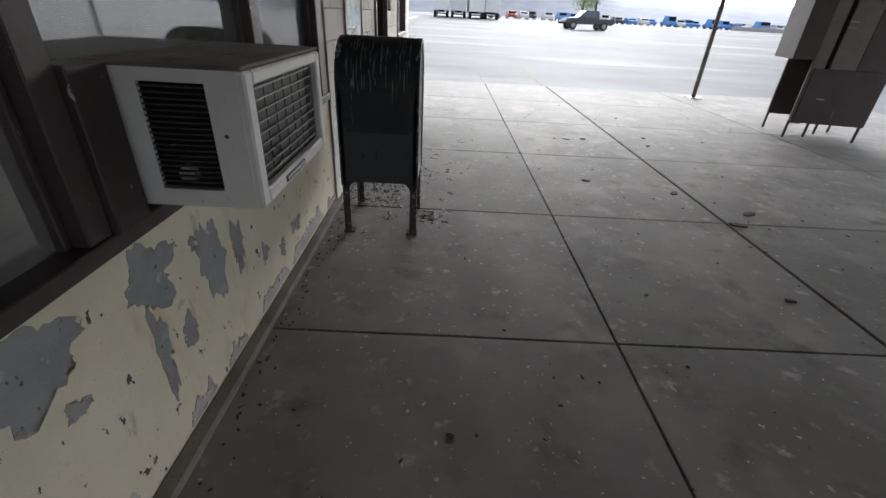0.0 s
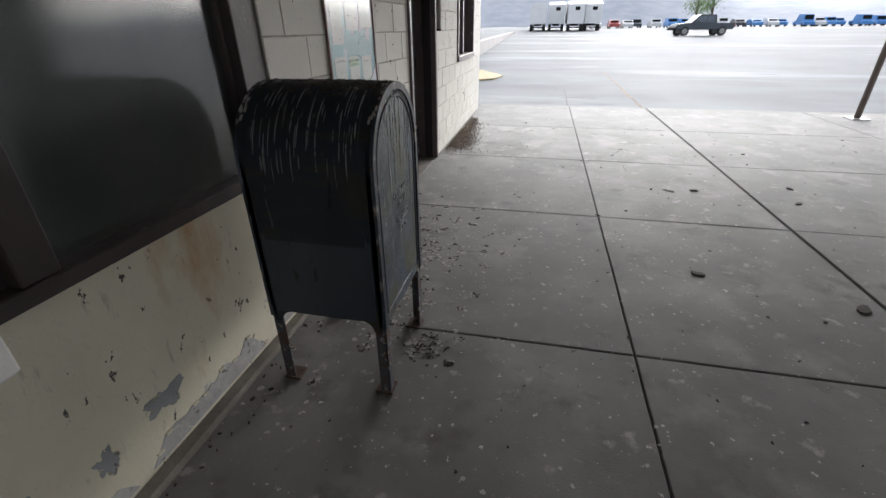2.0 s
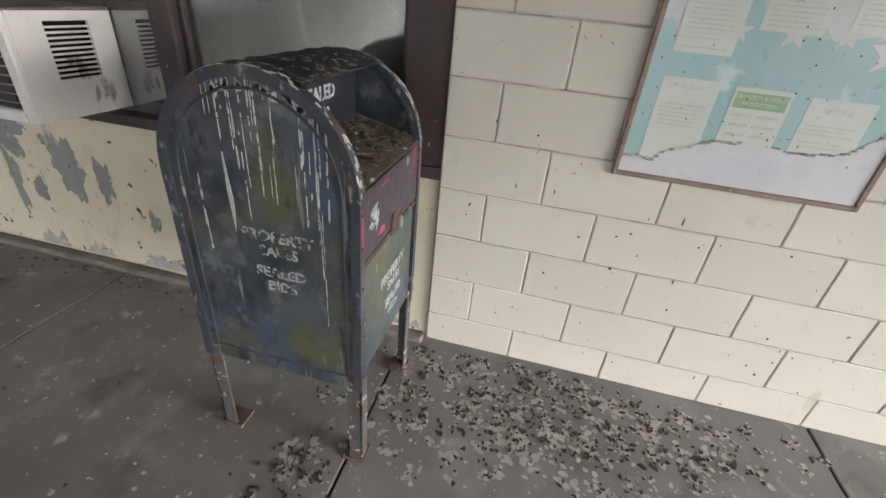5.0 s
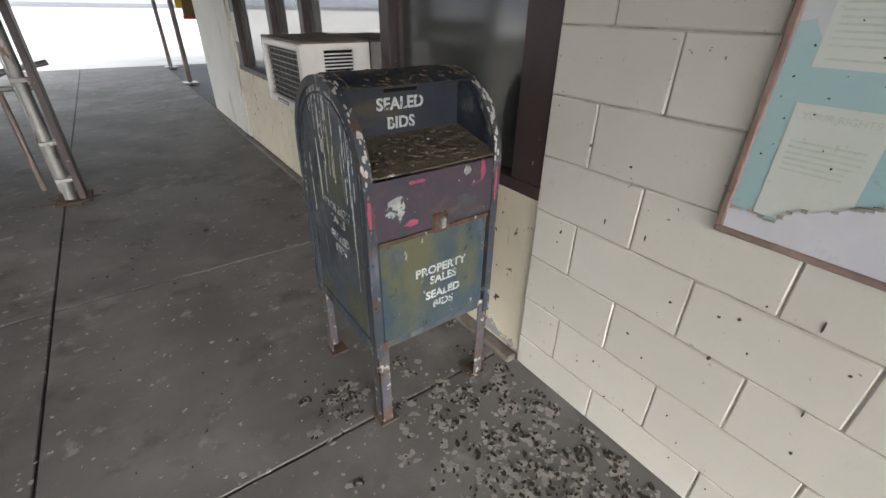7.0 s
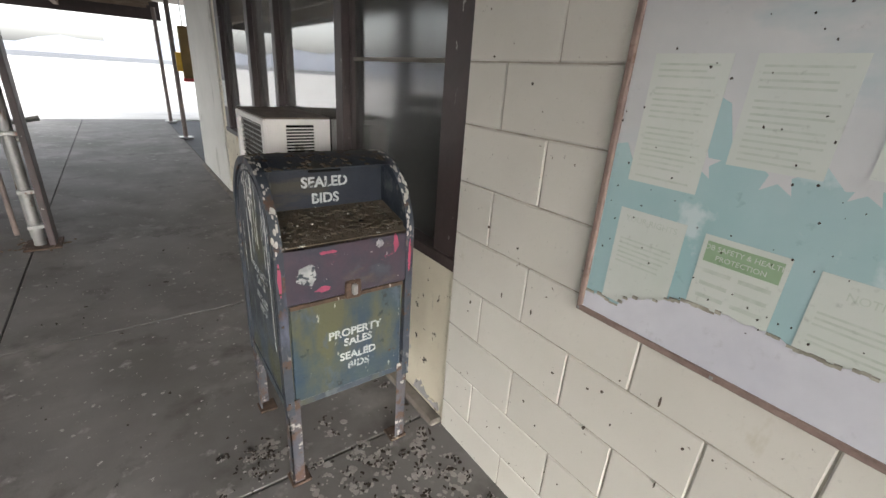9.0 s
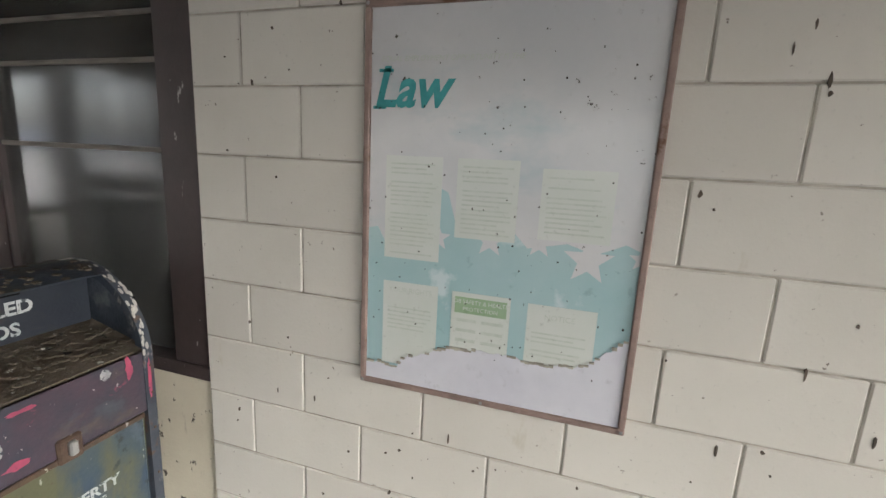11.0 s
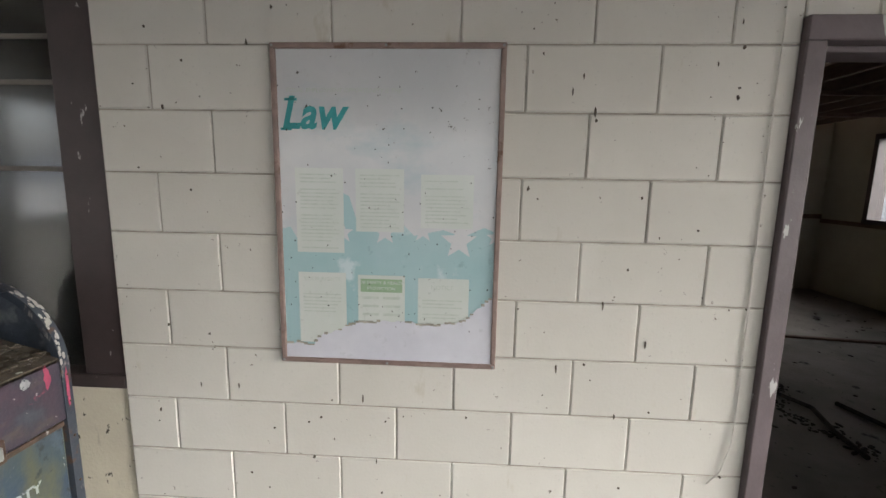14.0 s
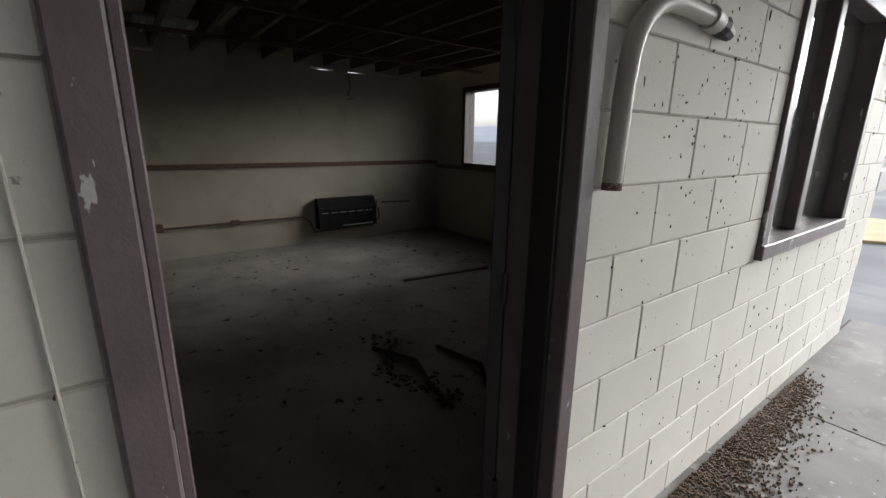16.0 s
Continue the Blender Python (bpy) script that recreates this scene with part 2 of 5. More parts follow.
mat("poster_white", (0.62, 0.62, 0.625), (0.53, 0.545, 0.56), 2.5, 0.2, 0.05, 30, spec=0.8, layers=((2.2, 0.560, 0.720, (0.42, 0.51, 0.54), (1, 1, 2)), (30, 0.690, 0.705, (0.10, 0.09, 0.08), S1)))
mat("poster_blue", (0.33, 0.50, 0.52), (0.39, 0.54, 0.56), 3, 0.2, 0.05, 30, spec=0.8, layers=((8, 0.615, 0.705, (0.55, 0.65, 0.66), S1),))
mat("poster_bare", (0.62, 0.62, 0.67), (0.54, 0.54, 0.60), 4, 0.22, 0.1, 30, spec=0.8, layers=((7, 0.615, 0.695, (0.42, 0.42, 0.44), S1),))
mat("poster_teal", (0.03, 0.26, 0.27), (0.05, 0.33, 0.34), 20, 0.5)
mat("notice_paper", (0.58, 0.62, 0.57), (0.62, 0.645, 0.61), 6, 0.22, 0.03, spec=0.8)
mat("notice_green", (0.25, 0.37, 0.22), (0.29, 0.41, 0.26), 10, 0.5)
mat("notice_ink", (0.43, 0.48, 0.42), (0.50, 0.54, 0.49), 40, 0.6)
mat("tear_edge", (0.42, 0.40, 0.34), (0.26, 0.24, 0.20), 40, 0.9)
mat("frame_rust", (0.20, 0.14, 0.12), (0.28, 0.20, 0.17), 18, 0.6, 0.3, 60, layers=((10, 0.620, 0.680, (0.13, 0.065, 0.035), S1),))
mat("aluminium", (0.42, 0.41, 0.38), (0.34, 0.33, 0.31), 8, 0.5, metal=0.3)
mat("cabinet_brown", (0.090, 0.070, 0.072), (0.070, 0.054, 0.056), 4, 0.55, layers=((10, 0.640, 0.700, (0.16, 0.13, 0.12), (1, 1, 0.3)),))
mat("cabinet_face", (0.23, 0.19, 0.19), (0.19, 0.16, 0.16), 5, 0.6, layers=((9, 0.640, 0.700, (0.10, 0.06, 0.05), S1),))
mat("yellow_paint", (0.70, 0.42, 0.03), (0.6, 0.35, 0.03), 8, 0.6)
mat("red_paint", (0.45, 0.03, 0.03), (0.35, 0.03, 0.03), 8, 0.6)
mat("ochre_wood", (0.22, 0.15, 0.06), (0.16, 0.11, 0.045), 5, 0.8)
mat("trailer_white", (0.72, 0.72, 0.72), (0.65, 0.65, 0.66), 1, 0.5)
# dark paint lifted towards grey-blue; glare over the lot is in the colour
mat("car_grey", (0.07, 0.078, 0.092), (0.08, 0.088, 0.10), 1, 0.5, 0.0, spec=0.2)
mat("car_glass", (0.10, 0.12, 0.15), (0.13, 0.15, 0.18), 1, 0.25, 0.0)
mat("tarp_blue", (0.05, 0.19, 0.50), (0.08, 0.25, 0.55), 0.8, 0.6)
mat("tarp_white", (0.65, 0.66, 0.68), (0.6, 0.6, 0.6), 0.8, 0.6)
mat("car_red", (0.35, 0.05, 0.05), (0.3, 0.05, 0.05), 1, 0.4)
# woods lightened to blue-grey: the distance haze is painted into this colour
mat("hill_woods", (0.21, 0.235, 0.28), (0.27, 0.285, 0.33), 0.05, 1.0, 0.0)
mat("leaf_green", (0.14, 0.22, 0.08), (0.19, 0.27, 0.10), 0.6, 0.8, 0.0)
mat("bark", (0.10, 0.08, 0.06), (0.14, 0.11, 0.08), 4, 0.9)
mat("barrier", (0.40, 0.38, 0.36), (0.33, 0.31, 0.30), 0.4, 0.9)
mat("paper", (0.62, 0.62, 0.60), (0.56, 0.56, 0.54), 9, 0.6)
glass_mat("dusty_glass", 0.12, rough=0.11)
glass_mat("filmed_glass", 0.42, rough=0.04, ior=4.0)
glass_mat("clear_glass", 0.10, (0.97, 0.97, 0.97), 0.03, plain=True)

# ---- builders ----


def mesh_of(bm, name, materials, smooth=False):
    bmesh.ops.recalc_face_normals(bm, faces=bm.faces[:])
    me = bpy.data.meshes.new(name)
    bm.to_mesh(me)
    bm.free()
    for m in materials if isinstance(materials, (list, tuple)) else [materials]:
        me.materials.append(MATS[m])
    if smooth:
        for p in me.polygons:
            p.use_smooth = True
        me.set_sharp_from_angle(angle=radians(38))
    return me


def part(name, bm, material, parent=None, label="", smooth=False):
    ob = new(name, mesh_of(bm, name, material, smooth))
    if parent:
        ob.parent = parent
    if label:
        ob["label"] = label
    return ob


def structure(name, bm, material, label, category="wall", smooth=False):
    return tagged(part(name, bm, material, None, "", smooth), label, category, kind="structure")


def empty(name, label, category, group="", kind=""):
    return tagged(new(name), label, category, group, kind)


def add_box(bm, x0, x1, y0, y1, z0, z1, bevel=0.0, m=None):
    vs = [bm.verts.new((x, y, z)) for x in (x0, x1) for y in (y0, y1) for z in (z0, z1)]
    fs = [bm.faces.new([vs[i] for i in f]) for f in ((0, 1, 3, 2), (4, 6, 7, 5), (0, 4, 5, 1), (2, 3, 7, 6), (0, 2, 6, 4), (1, 5, 7, 3))]
    if bevel:
        es = list({e for f in fs for e in f.edges})
        r = bmesh.ops.bevel(bm, geom=es, offset=bevel, segments=1, affect="EDGES")
        vs = list({v for v in vs if v.is_valid} | set(r["verts"]))
    if m is not None:
        bmesh.ops.transform(bm, matrix=m, verts=vs)
    return vs


def box(x0, x1, y0, y1, z0, z1, bevel=0.004, m=None):
    bm = bmesh.new()
    add_box(bm, x0, x1, y0, y1, z0, z1, bevel, m)
    return bm


def add_tube(bm, pts, r, n=10, cap=True):
    """A round bar along a polyline; r is one radius or one per point."""
    pts = [Vector(p) for p in pts]
    rings, side = [], None
    for i, p in enumerate(pts):
        d = (pts[min(i + 1, len(pts) - 1)] - pts[max(i - 1, 0)]).normalized()
        if side is None:
            side = d.orthogonal().normalized()
        side = (side - d * side.dot(d)).normalized()
        up = d.cross(side)
        q = r[i] if isinstance(r, (list, tuple)) else r
        rings.append([bm.verts.new(p + (side * math.cos(a) + up * math.sin(a)) * q) for a in (2 * math.pi * k / n for k in range(n))])
    for a, b in zip(rings, rings[1:]):
        for k in range(n):
            bm.faces.new((a[k], a[(k + 1) % n], b[(k + 1) % n], b[k]))
    if cap:
        bm.faces.new(rings[0][::-1]), bm.faces.new(rings[-1])


def tube(pts, r, n=10):
    bm = bmesh.new()
    add_tube(bm, pts, r, n)
    return bm


def add_prism(bm, outline, axis, lo, hi):
    """A closed outline in the plane across an axis, drawn out from lo to hi along it."""
    def at(u, v, w):
        return {"x": (w, u, v), "y": (u, w, v), "z": (u, v, w)}[axis]
    a = [bm.verts.new(at(u, v, lo)) for u, v in outline]
    b = [bm.verts.new(at(u, v, hi)) for u, v in outline]
    n = len(a)
    bm.faces.new(a[::-1]), bm.faces.new(b)
    for i in range(n):
        bm.faces.new((a[i], a[(i + 1) % n], b[(i + 1) % n], b[i]))


def prism(outline, axis, lo, hi, bevel=0.0):
    bm = bmesh.new()
    add_prism(bm, outline, axis, lo, hi)
    if bevel:
        bmesh.ops.bevel(bm, geom=[e for e in bm.edges if e.calc_face_angle(0) > 0.6], offset=bevel, segments=2, affect="EDGES")
    return bm


def holed(axis, lo, hi, u0, u1, v0, v1, holes):
    """A wall or slab across an axis ('x' or 'y'), with openings (u0, u1, v0, v1) that go through it."""
    us = sorted({u0, u1, *(h[i] for h in holes for i in (0, 1))})
    vs = sorted({v0, v1, *(h[i] for h in holes for i in (2, 3))})
    bm = bmesh.new()
    cache = {}

    def vert(u, v, w):
        if (u, v, w) not in cache:
            cache[u, v, w] = bm.verts.new((w, u, v) if axis == "x" else (u, w, v))
        return cache[u, v, w]

    def solid(i, j):
        if not (0 <= i < len(us) - 1 and 0 <= j < len(vs) - 1):
            return False
        u, v = (us[i] + us[i + 1]) / 2, (vs[j] + vs[j + 1]) / 2
        return not any(a < u < b and c < v < d for a, b, c, d in holes)

    for i in range(len(us) - 1):
        for j in range(len(vs) - 1):
            if not solid(i, j):
                continue
            a, b, c, d = us[i], us[i + 1], vs[j], vs[j + 1]
            for w in (lo, hi):
                bm.faces.new([vert(*p, w) for p in ((a, c), (b, c), (b, d), (a, d))])
            for di, dj, p, q in ((-1, 0, (a, c), (a, d)), (1, 0, (b, c), (b, d)), (0, -1, (a, c), (b, c)), (0, 1, (a, d), (b, d))):
                if not solid(i + di, j + dj):
                    bm.faces.new((vert(*p, lo), vert(*q, lo), vert(*q, hi), vert(*p, hi)))
    return bm


def lettering(name, body, size, m, material, parent=None, shear=0.0, align="CENTER", bold=0.0, depth=0.0006):
    """Words as a mesh, standing in the plane that m gives (x along the line, z out of it)."""
    cu = bpy.data.curves.new(name, "FONT")
    cu.body, cu.size, cu.shear, cu.align_x, cu.align_y = body, size, shear, align, "CENTER"
    cu.extrude, cu.offset, cu.resolution_u = depth, bold, 3
    tmp = bpy.data.objects.new(name, cu)
    scene.collection.objects.link(tmp)
    bpy.context.view_layer.update()
    me = bpy.data.meshes.new_from_object(tmp.evaluated_get(bpy.context.evaluated_depsgraph_get()))
    bpy.data.objects.remove(tmp)
    me.transform(m)
    me.materials.clear()
    me.materials.append(MATS[material])
    ob = new(name, me)
    if parent:
        ob.parent = parent
    return ob


FACE_X = Matrix(((0, 0, 1, 0), (1, 0, 0, 0), (0, 1, 0, 0), (0, 0, 0, 1)))
FACE_Y = Matrix(((-1, 0, 0, 0), (0, 0, 1, 0), (0, 1, 0, 0), (0, 0, 0, 1)))

# ---- ground, walls, roof ----
WALL, BACK, NORTH, SOUTH = -0.83, -6.3, 9.88, -3.2


def ground_height(x, y):
    return -0.05 + 0.011 * min(max(y - 12, 0), 90)


def build_ground():
    bm = bmesh.new()
    xs = [-3000, -800, -200, -60, -20, -7, -3, 0, 3, 6, 10, 20, 40, 80, 200, 800, 3000]
    ys = [-3000, -800, -200, -60, -25, -14, 0, 10.5, 12, 14, 17, 22, 30, 45, 70, 102, 200, 800, 3000]
    vs = [[bm.verts.new((x, y, ground_height(x, y))) for y in ys] for x in xs]
    for i in range(len(xs) - 1):
        for j in range(len(ys) - 1):
            bm.faces.new((vs[i][j], vs[i + 1][j], vs[i + 1][j + 1], vs[i][j + 1]))
    structure("ground", bm, "asphalt", "worn asphalt car park, cracked and patched, wet sheen painted as pale streaks", "ground")


build_ground()

DOOR = (5.45, 6.47, -0.1, 2.05)
WIN3 = (7.79, 9.20, 0.97, 2.25)
SHOP = (-1.15, 3.25, 0.785, 2.42)
wall_block = structure("wall_front", holed("x", -1.03, WALL - 0.0055, 3.25, NORTH + 0.2, -0.1, 2.62, [DOOR, WIN3]), "mortar_paint", "cream painted concrete block wall with open door and window")
wall_low = structure("wall_under_windows", holed("x", -1.03, -0.848, -1.3, 3.25, -0.1, 2.62, [SHOP]), "peeling_paint", "cream wall below shop windows, paint peeling to grey plaster")
structure("wall_south_front", box(-1.03, WALL, SOUTH, -1.3, -0.1, 2.62, 0.003), "white_paint", "plain off-white wall at the corner of the building")
structure("wall_north", holed("y", NORTH, NORTH + 0.2, BACK - 0.2, -1.03, -0.1, 2.62, [(-5.60, -3.75, 1.08, 2.28)]), "room_paint", "painted end wall with a window opening")
structure("wall_back", holed("x", BACK - 0.2, BACK, SOUTH, NORTH, -0.1, 2.79, [(5.75, 5.95, 2.42, 2.45), (7.75, 8.08, 2.42, 2.455), (8.30, 8.62, 2.42, 2.455), (8.85, 9.4, 2.42, 2.445)]), "room_paint", "dirty cream back wall of the empty room")
structure("wall_partition", box(BACK, -1.03, 3.30, 3.45, -0.1, 2.62, 0.003), "room_paint", "cream wall between office and empty room")
structure("wall_south", box(BACK - 0.2, -1.03, SOUTH, SOUTH + 0.2, -0.1, 2.62, 0.003), "white_paint", "off-white end wall")
structure("room_floor", box(BACK, -0.90, SOUTH + 0.2, NORTH, -0.12, -0.004, 0), "room_floor", "dirty bare concrete floor of the empty room", "floor")
structure("baseboard", box(-0.85, -0.782, SOUTH, 3.24, -0.02, 0.024, 0.010), "plinth", "grimy concrete strip along the foot of the wall", "baseboard")

CAN_X, CAN_N, CAN_S = 8.4, 10.45, -9.6
WING_S, WALK_X = -2.4, 2.4


def build_roof():
    bm = box(BACK - 0.9, CAN_X, WING_S, CAN_N, 2.80, 2.95, 0)
    add_box(bm, BACK - 0.9, WALK_X, CAN_S, WING_S, 2.80, 2.95)
    structure("ceiling_deck", bm, "soffit", "roof deck over room and walkway, paled to bounce light onto the wall", "ceiling")
    bm = bmesh.new()
    y = -3.0
    while y < NORTH:
        add_box(bm, BACK - 0.6, -1.05, y, y + 0.045, 2.47, 2.795)
        y += 0.405
    for x in (-5.2, -3.9, -2.6):
        add_box(bm, x, x + 0.04, 3.46, NORTH - 0.01, 2.43, 2.468)
    structure("ceiling_joists", bm, "dark_wood", "bare dark wooden joists of the open ceiling", "ceiling")
    bm = bmesh.new()
    y = CAN_S + 0.1
    while y < CAN_N - 0.1:
        add_box(bm, -0.82, CAN_X - 0.2 if y > WING_S else WALK_X, y, y + 0.05, 2.63, 2.795)
        y += 0.8
    for x, y0 in ((0.84, CAN_S), (CAN_X - 0.15, WING_S)):
        add_box(bm, x, x + 0.1, y0, CAN_N, 2.48 if x < 1 else 2.70, 2.628 if x < 1 else 2.798)
    structure("ceiling_canopy_beams", bm, "roof_wood", "brown timber beams under the walkway canopy", "ceiling")
    bm = bmesh.new()
    add_box(bm, -1.1, CAN_X + 0.03, CAN_N, CAN_N + 0.04, 2.55, 3.0)
    add_box(bm, CAN_X, CAN_X + 0.04, WING_S, CAN_N, 2.72, 3.0)
    add_box(bm, WALK_X, WALK_X + 0.04, CAN_S, WING_S, 2.55, 3.0)
    add_box(bm, -1.1, WALK_X + 0.03, CAN_S - 0.04, CAN_S, 2.38, 3.0)
    structure("trim", bm, "brown_paint", "brown fascia boards round the canopy", "trim")


build_roof()

# ---- shop windows ----


def bar(name, parent, x0, x1, y0, y1, z0, z1, material="brown_paint", label=""):
    return part(name, box(x0, x1, y0, y1, z0, z1, 0.004), material, parent, label)


def build_shop_window():
    w = empty("window_1", "brown framed shop window with dusty panes and light rails", "window", kind="structure")
    z0, z1 = 0.785, 2.42
    bar("window_sill", w, -0.99, -0.832, -1.15, 3.25, z0, z0 + 0.05)
    bar("window_head", w, -0.99, -0.845, -1.15, 3.25, z1 - 0.07, z1)
    for y0, y1 in ((-1.15, -0.98), (0.14, 0.24), (0.905, 0.985), (2.07, 2.17), (3.09, 3.25)):
        bar("mullion", w, -0.985, -0.842, y0, y1, z0 + 0.05, z1 - 0.07)
    for y0, y1 in ((-0.98, 0.14), (0.24, 0.905), (0.985, 2.07), (2.17, 3.09)):
        f = bar("stop", w, -0.93, -0.885, y0, y0 + 0.022, z0 + 0.05, z1 - 0.07)
        copy = part("stop", box(-0.93, -0.885, y1 - 0.022, y1, z0 + 0.05, z1 - 0.07), "brown_paint", w)
        pane = part("pane", box(-0.913, -0.907, y0 + 0.022, y1 - 0.022, z0 + 0.05, z1 - 0.07, 0), "dusty_glass" if y0 > 2 else "filmed_glass", w, "dusty streaked window glass")
        pane.visible_shadow = False
    for z in (1.575, 1.87, 2.02):
        bar("inner_rail", w, -0.906, -0.898, 2.17, 3.09, z - 0.009, z + 0.009, "plinth", "pale metal rail behind the glass")
    bar("inner_post", w, -0.965, -0.93, 2.18, 2.25, z0 + 0.05, z1 - 0.07, "ochre_wood", "bare wooden stud behind the glass")
    for y0 in (0.995,):
        bar("filler_panel", w, -0.925, -0.822, y0 - 0.01, y0 + 0.12, z0 + 0.05, 1.24, "brown_paint", "dark filler panel beside the cooler")
    notice = empty("paper_notice", "small white paper notice taped to the window post", "notice")
    part("sheet", box(-0.841, -0.838, -1.12, -0.99, 1.06, 1.33, 0), "paper", notice)
    for k in range(5):
        part("text_line", box(-0.8375, -0.837, -1.1, -1.01, 1.29 - k * 0.045, 1.30 - k * 0.045, 0), "notice_ink", notice)


build_shop_window()


def build_cooler():
    ac = empty("window_air_conditioner", "old dirty off-white air conditioner jutting out of the window", "air conditioner")
    x0, x1, y0, y1, z0, z1 = -0.90, -0.50, 1.13, 1.83, 0.86, 1.24
    t = 0.012
    part("shell_panel", box(x0, x1 - 0.02, y0 + t, y1 - t, z0, z0 + t, 0), "ac_shell", ac)
    part("shell_panel", box(x0, x1 - 0.02, y0, y0 + t, z0, z0 + 0.05, 0), "ac_shell", ac)
    part("shell_panel", box(x0, x1 - 0.02, y0, y0 + t, z1 - 0.045, z1 - t, 0), "ac_shell", ac)
    part("shell_panel", box(x0, -0.775, y0, y0 + t, z0 + 0.05, z1 - 0.045, 0), "ac_shell", ac)
    part("shell_panel", box(-0.605, x1 - 0.02, y0, y0 + t, z0 + 0.05, z1 - 0.045, 0), "ac_shell", ac)
    part("shell_panel", box(x0, x1 - 0.02, y1 - t, y1, z0, z0 + 0.14, 0), "ac_shell", ac)
    part("shell_panel", box(x0, x1 - 0.02, y1 - t, y1, z1 - 0.045, z1 - t, 0), "ac_shell", ac)
    part("shell_panel", box(x0, -0.80, y1 - t, y1, z0 + 0.14, z1 - 0.045, 0), "ac_shell", ac)
    part("shell_panel", box(-0.63, x1 - 0.02, y1 - t, y1, z0 + 0.14, z1 - 0.045, 0), "ac_shell", ac)
    part("top_panel", box(x0, x1 - 0.005, y0 - 0.004, y1 + 0.004, z1 - t, z1, 0.004), "ac_top", ac, "rusty dirt-stained top panel")
    part("core", box(x0, x1 - 0.05, y0 + 0.04, y1 - 0.04, z0 + 0.02, z1 - 0.03, 0), "ac_dark", ac)
    bezel = bmesh.new()
    add_box(bezel, x1 - 0.03, x1, y0 + 0.002, y0 + 0.052, z0, z1 - 0.014, 0.006)
    add_box(bezel, x1 - 0.03, x1, y1 - 0.052, y1 - 0.002, z0, z1 - 0.014, 0.006)
    add_box(bezel, x1 - 0.03, x1 + 0.001, y0 + 0.05, y1 - 0.05, z0, z0 + 0.045, 0.006)
    add_box(bezel, x1 - 0.03, x1 + 0.001, y0 + 0.05, y1 - 0.05, z1 - 0.05, z1 - 0.014, 0.006)
    part("bezel", bezel, "ac_shell", ac)
    part("coil", box(x1 - 0.045, x1 - 0.035, y0 + 0.05, y1 - 0.05, z0 + 0.04, z1 - 0.045, 0), "ac_fins", ac, "dusty bent condenser fins")
    for k in range(9):
        z = z0 + 0.062 + k * 0.031
        part("grille_bar", box(x1 - 0.03, x1 - 0.022, y0 + 0.05, y1 - 0.05, z, z + 0.004, 0), "steel", ac)
    for k in range(7):
        y = y0 + 0.11 + k * 0.08
        part("grille_wire", box(x1 - 0.034, x1 - 0.031, y, y + 0.003, z0 + 0.045, z1 - 0.05, 0), "ac_fins", ac)
    for k in range(19):
        z = z0 + 0.055 + k * 0.0148
        part("louvre", box(-0.775, -0.605, y0 + 0.002, y0 + 0.012, z, z + 0.0045, 0, None), "ac_fins", ac)
    for k in range(10):
        z = z0 + 0.15 + k * 0.018
        part("louvre", box(-0.80, -0.63, y1 - 0.01, y1 - 0.002, z, z + 0.007, 0), "ac_shell", ac)
    part("name_plate", box(x1 - 0.001, x1 + 0.003, 1.32, 1.52, z0 + 0.012, z0 + 0.034, 0.001), "black_rubber", ac, "small dark name plate")
    for k in range(9):
        part("name_mark", box(x1 + 0.003, x1 + 0.0035, 1.335 + k * 0.02, 1.348 + k * 0.02, z0 + 0.017, z0 + 0.029, 0), "ac_shell", ac)
    # pale disc for the fan motor; its glint is painted by the light material
    part("fan_hub", tube([(-0.715, y0 + 0.022, 0.945), (-0.715, y0 + 0.039, 0.945)], [0.022, 0.028], 18), "galvanised", ac, "round metal fan hub behind the louvres, its glint put into the pale colour", True)
    part("screw", box(-0.575, -0.565, y0 - 0.003, y0, 1.06, 1.07, 0.002), "rust", ac)


build_cooler()

# ---- collection box ----


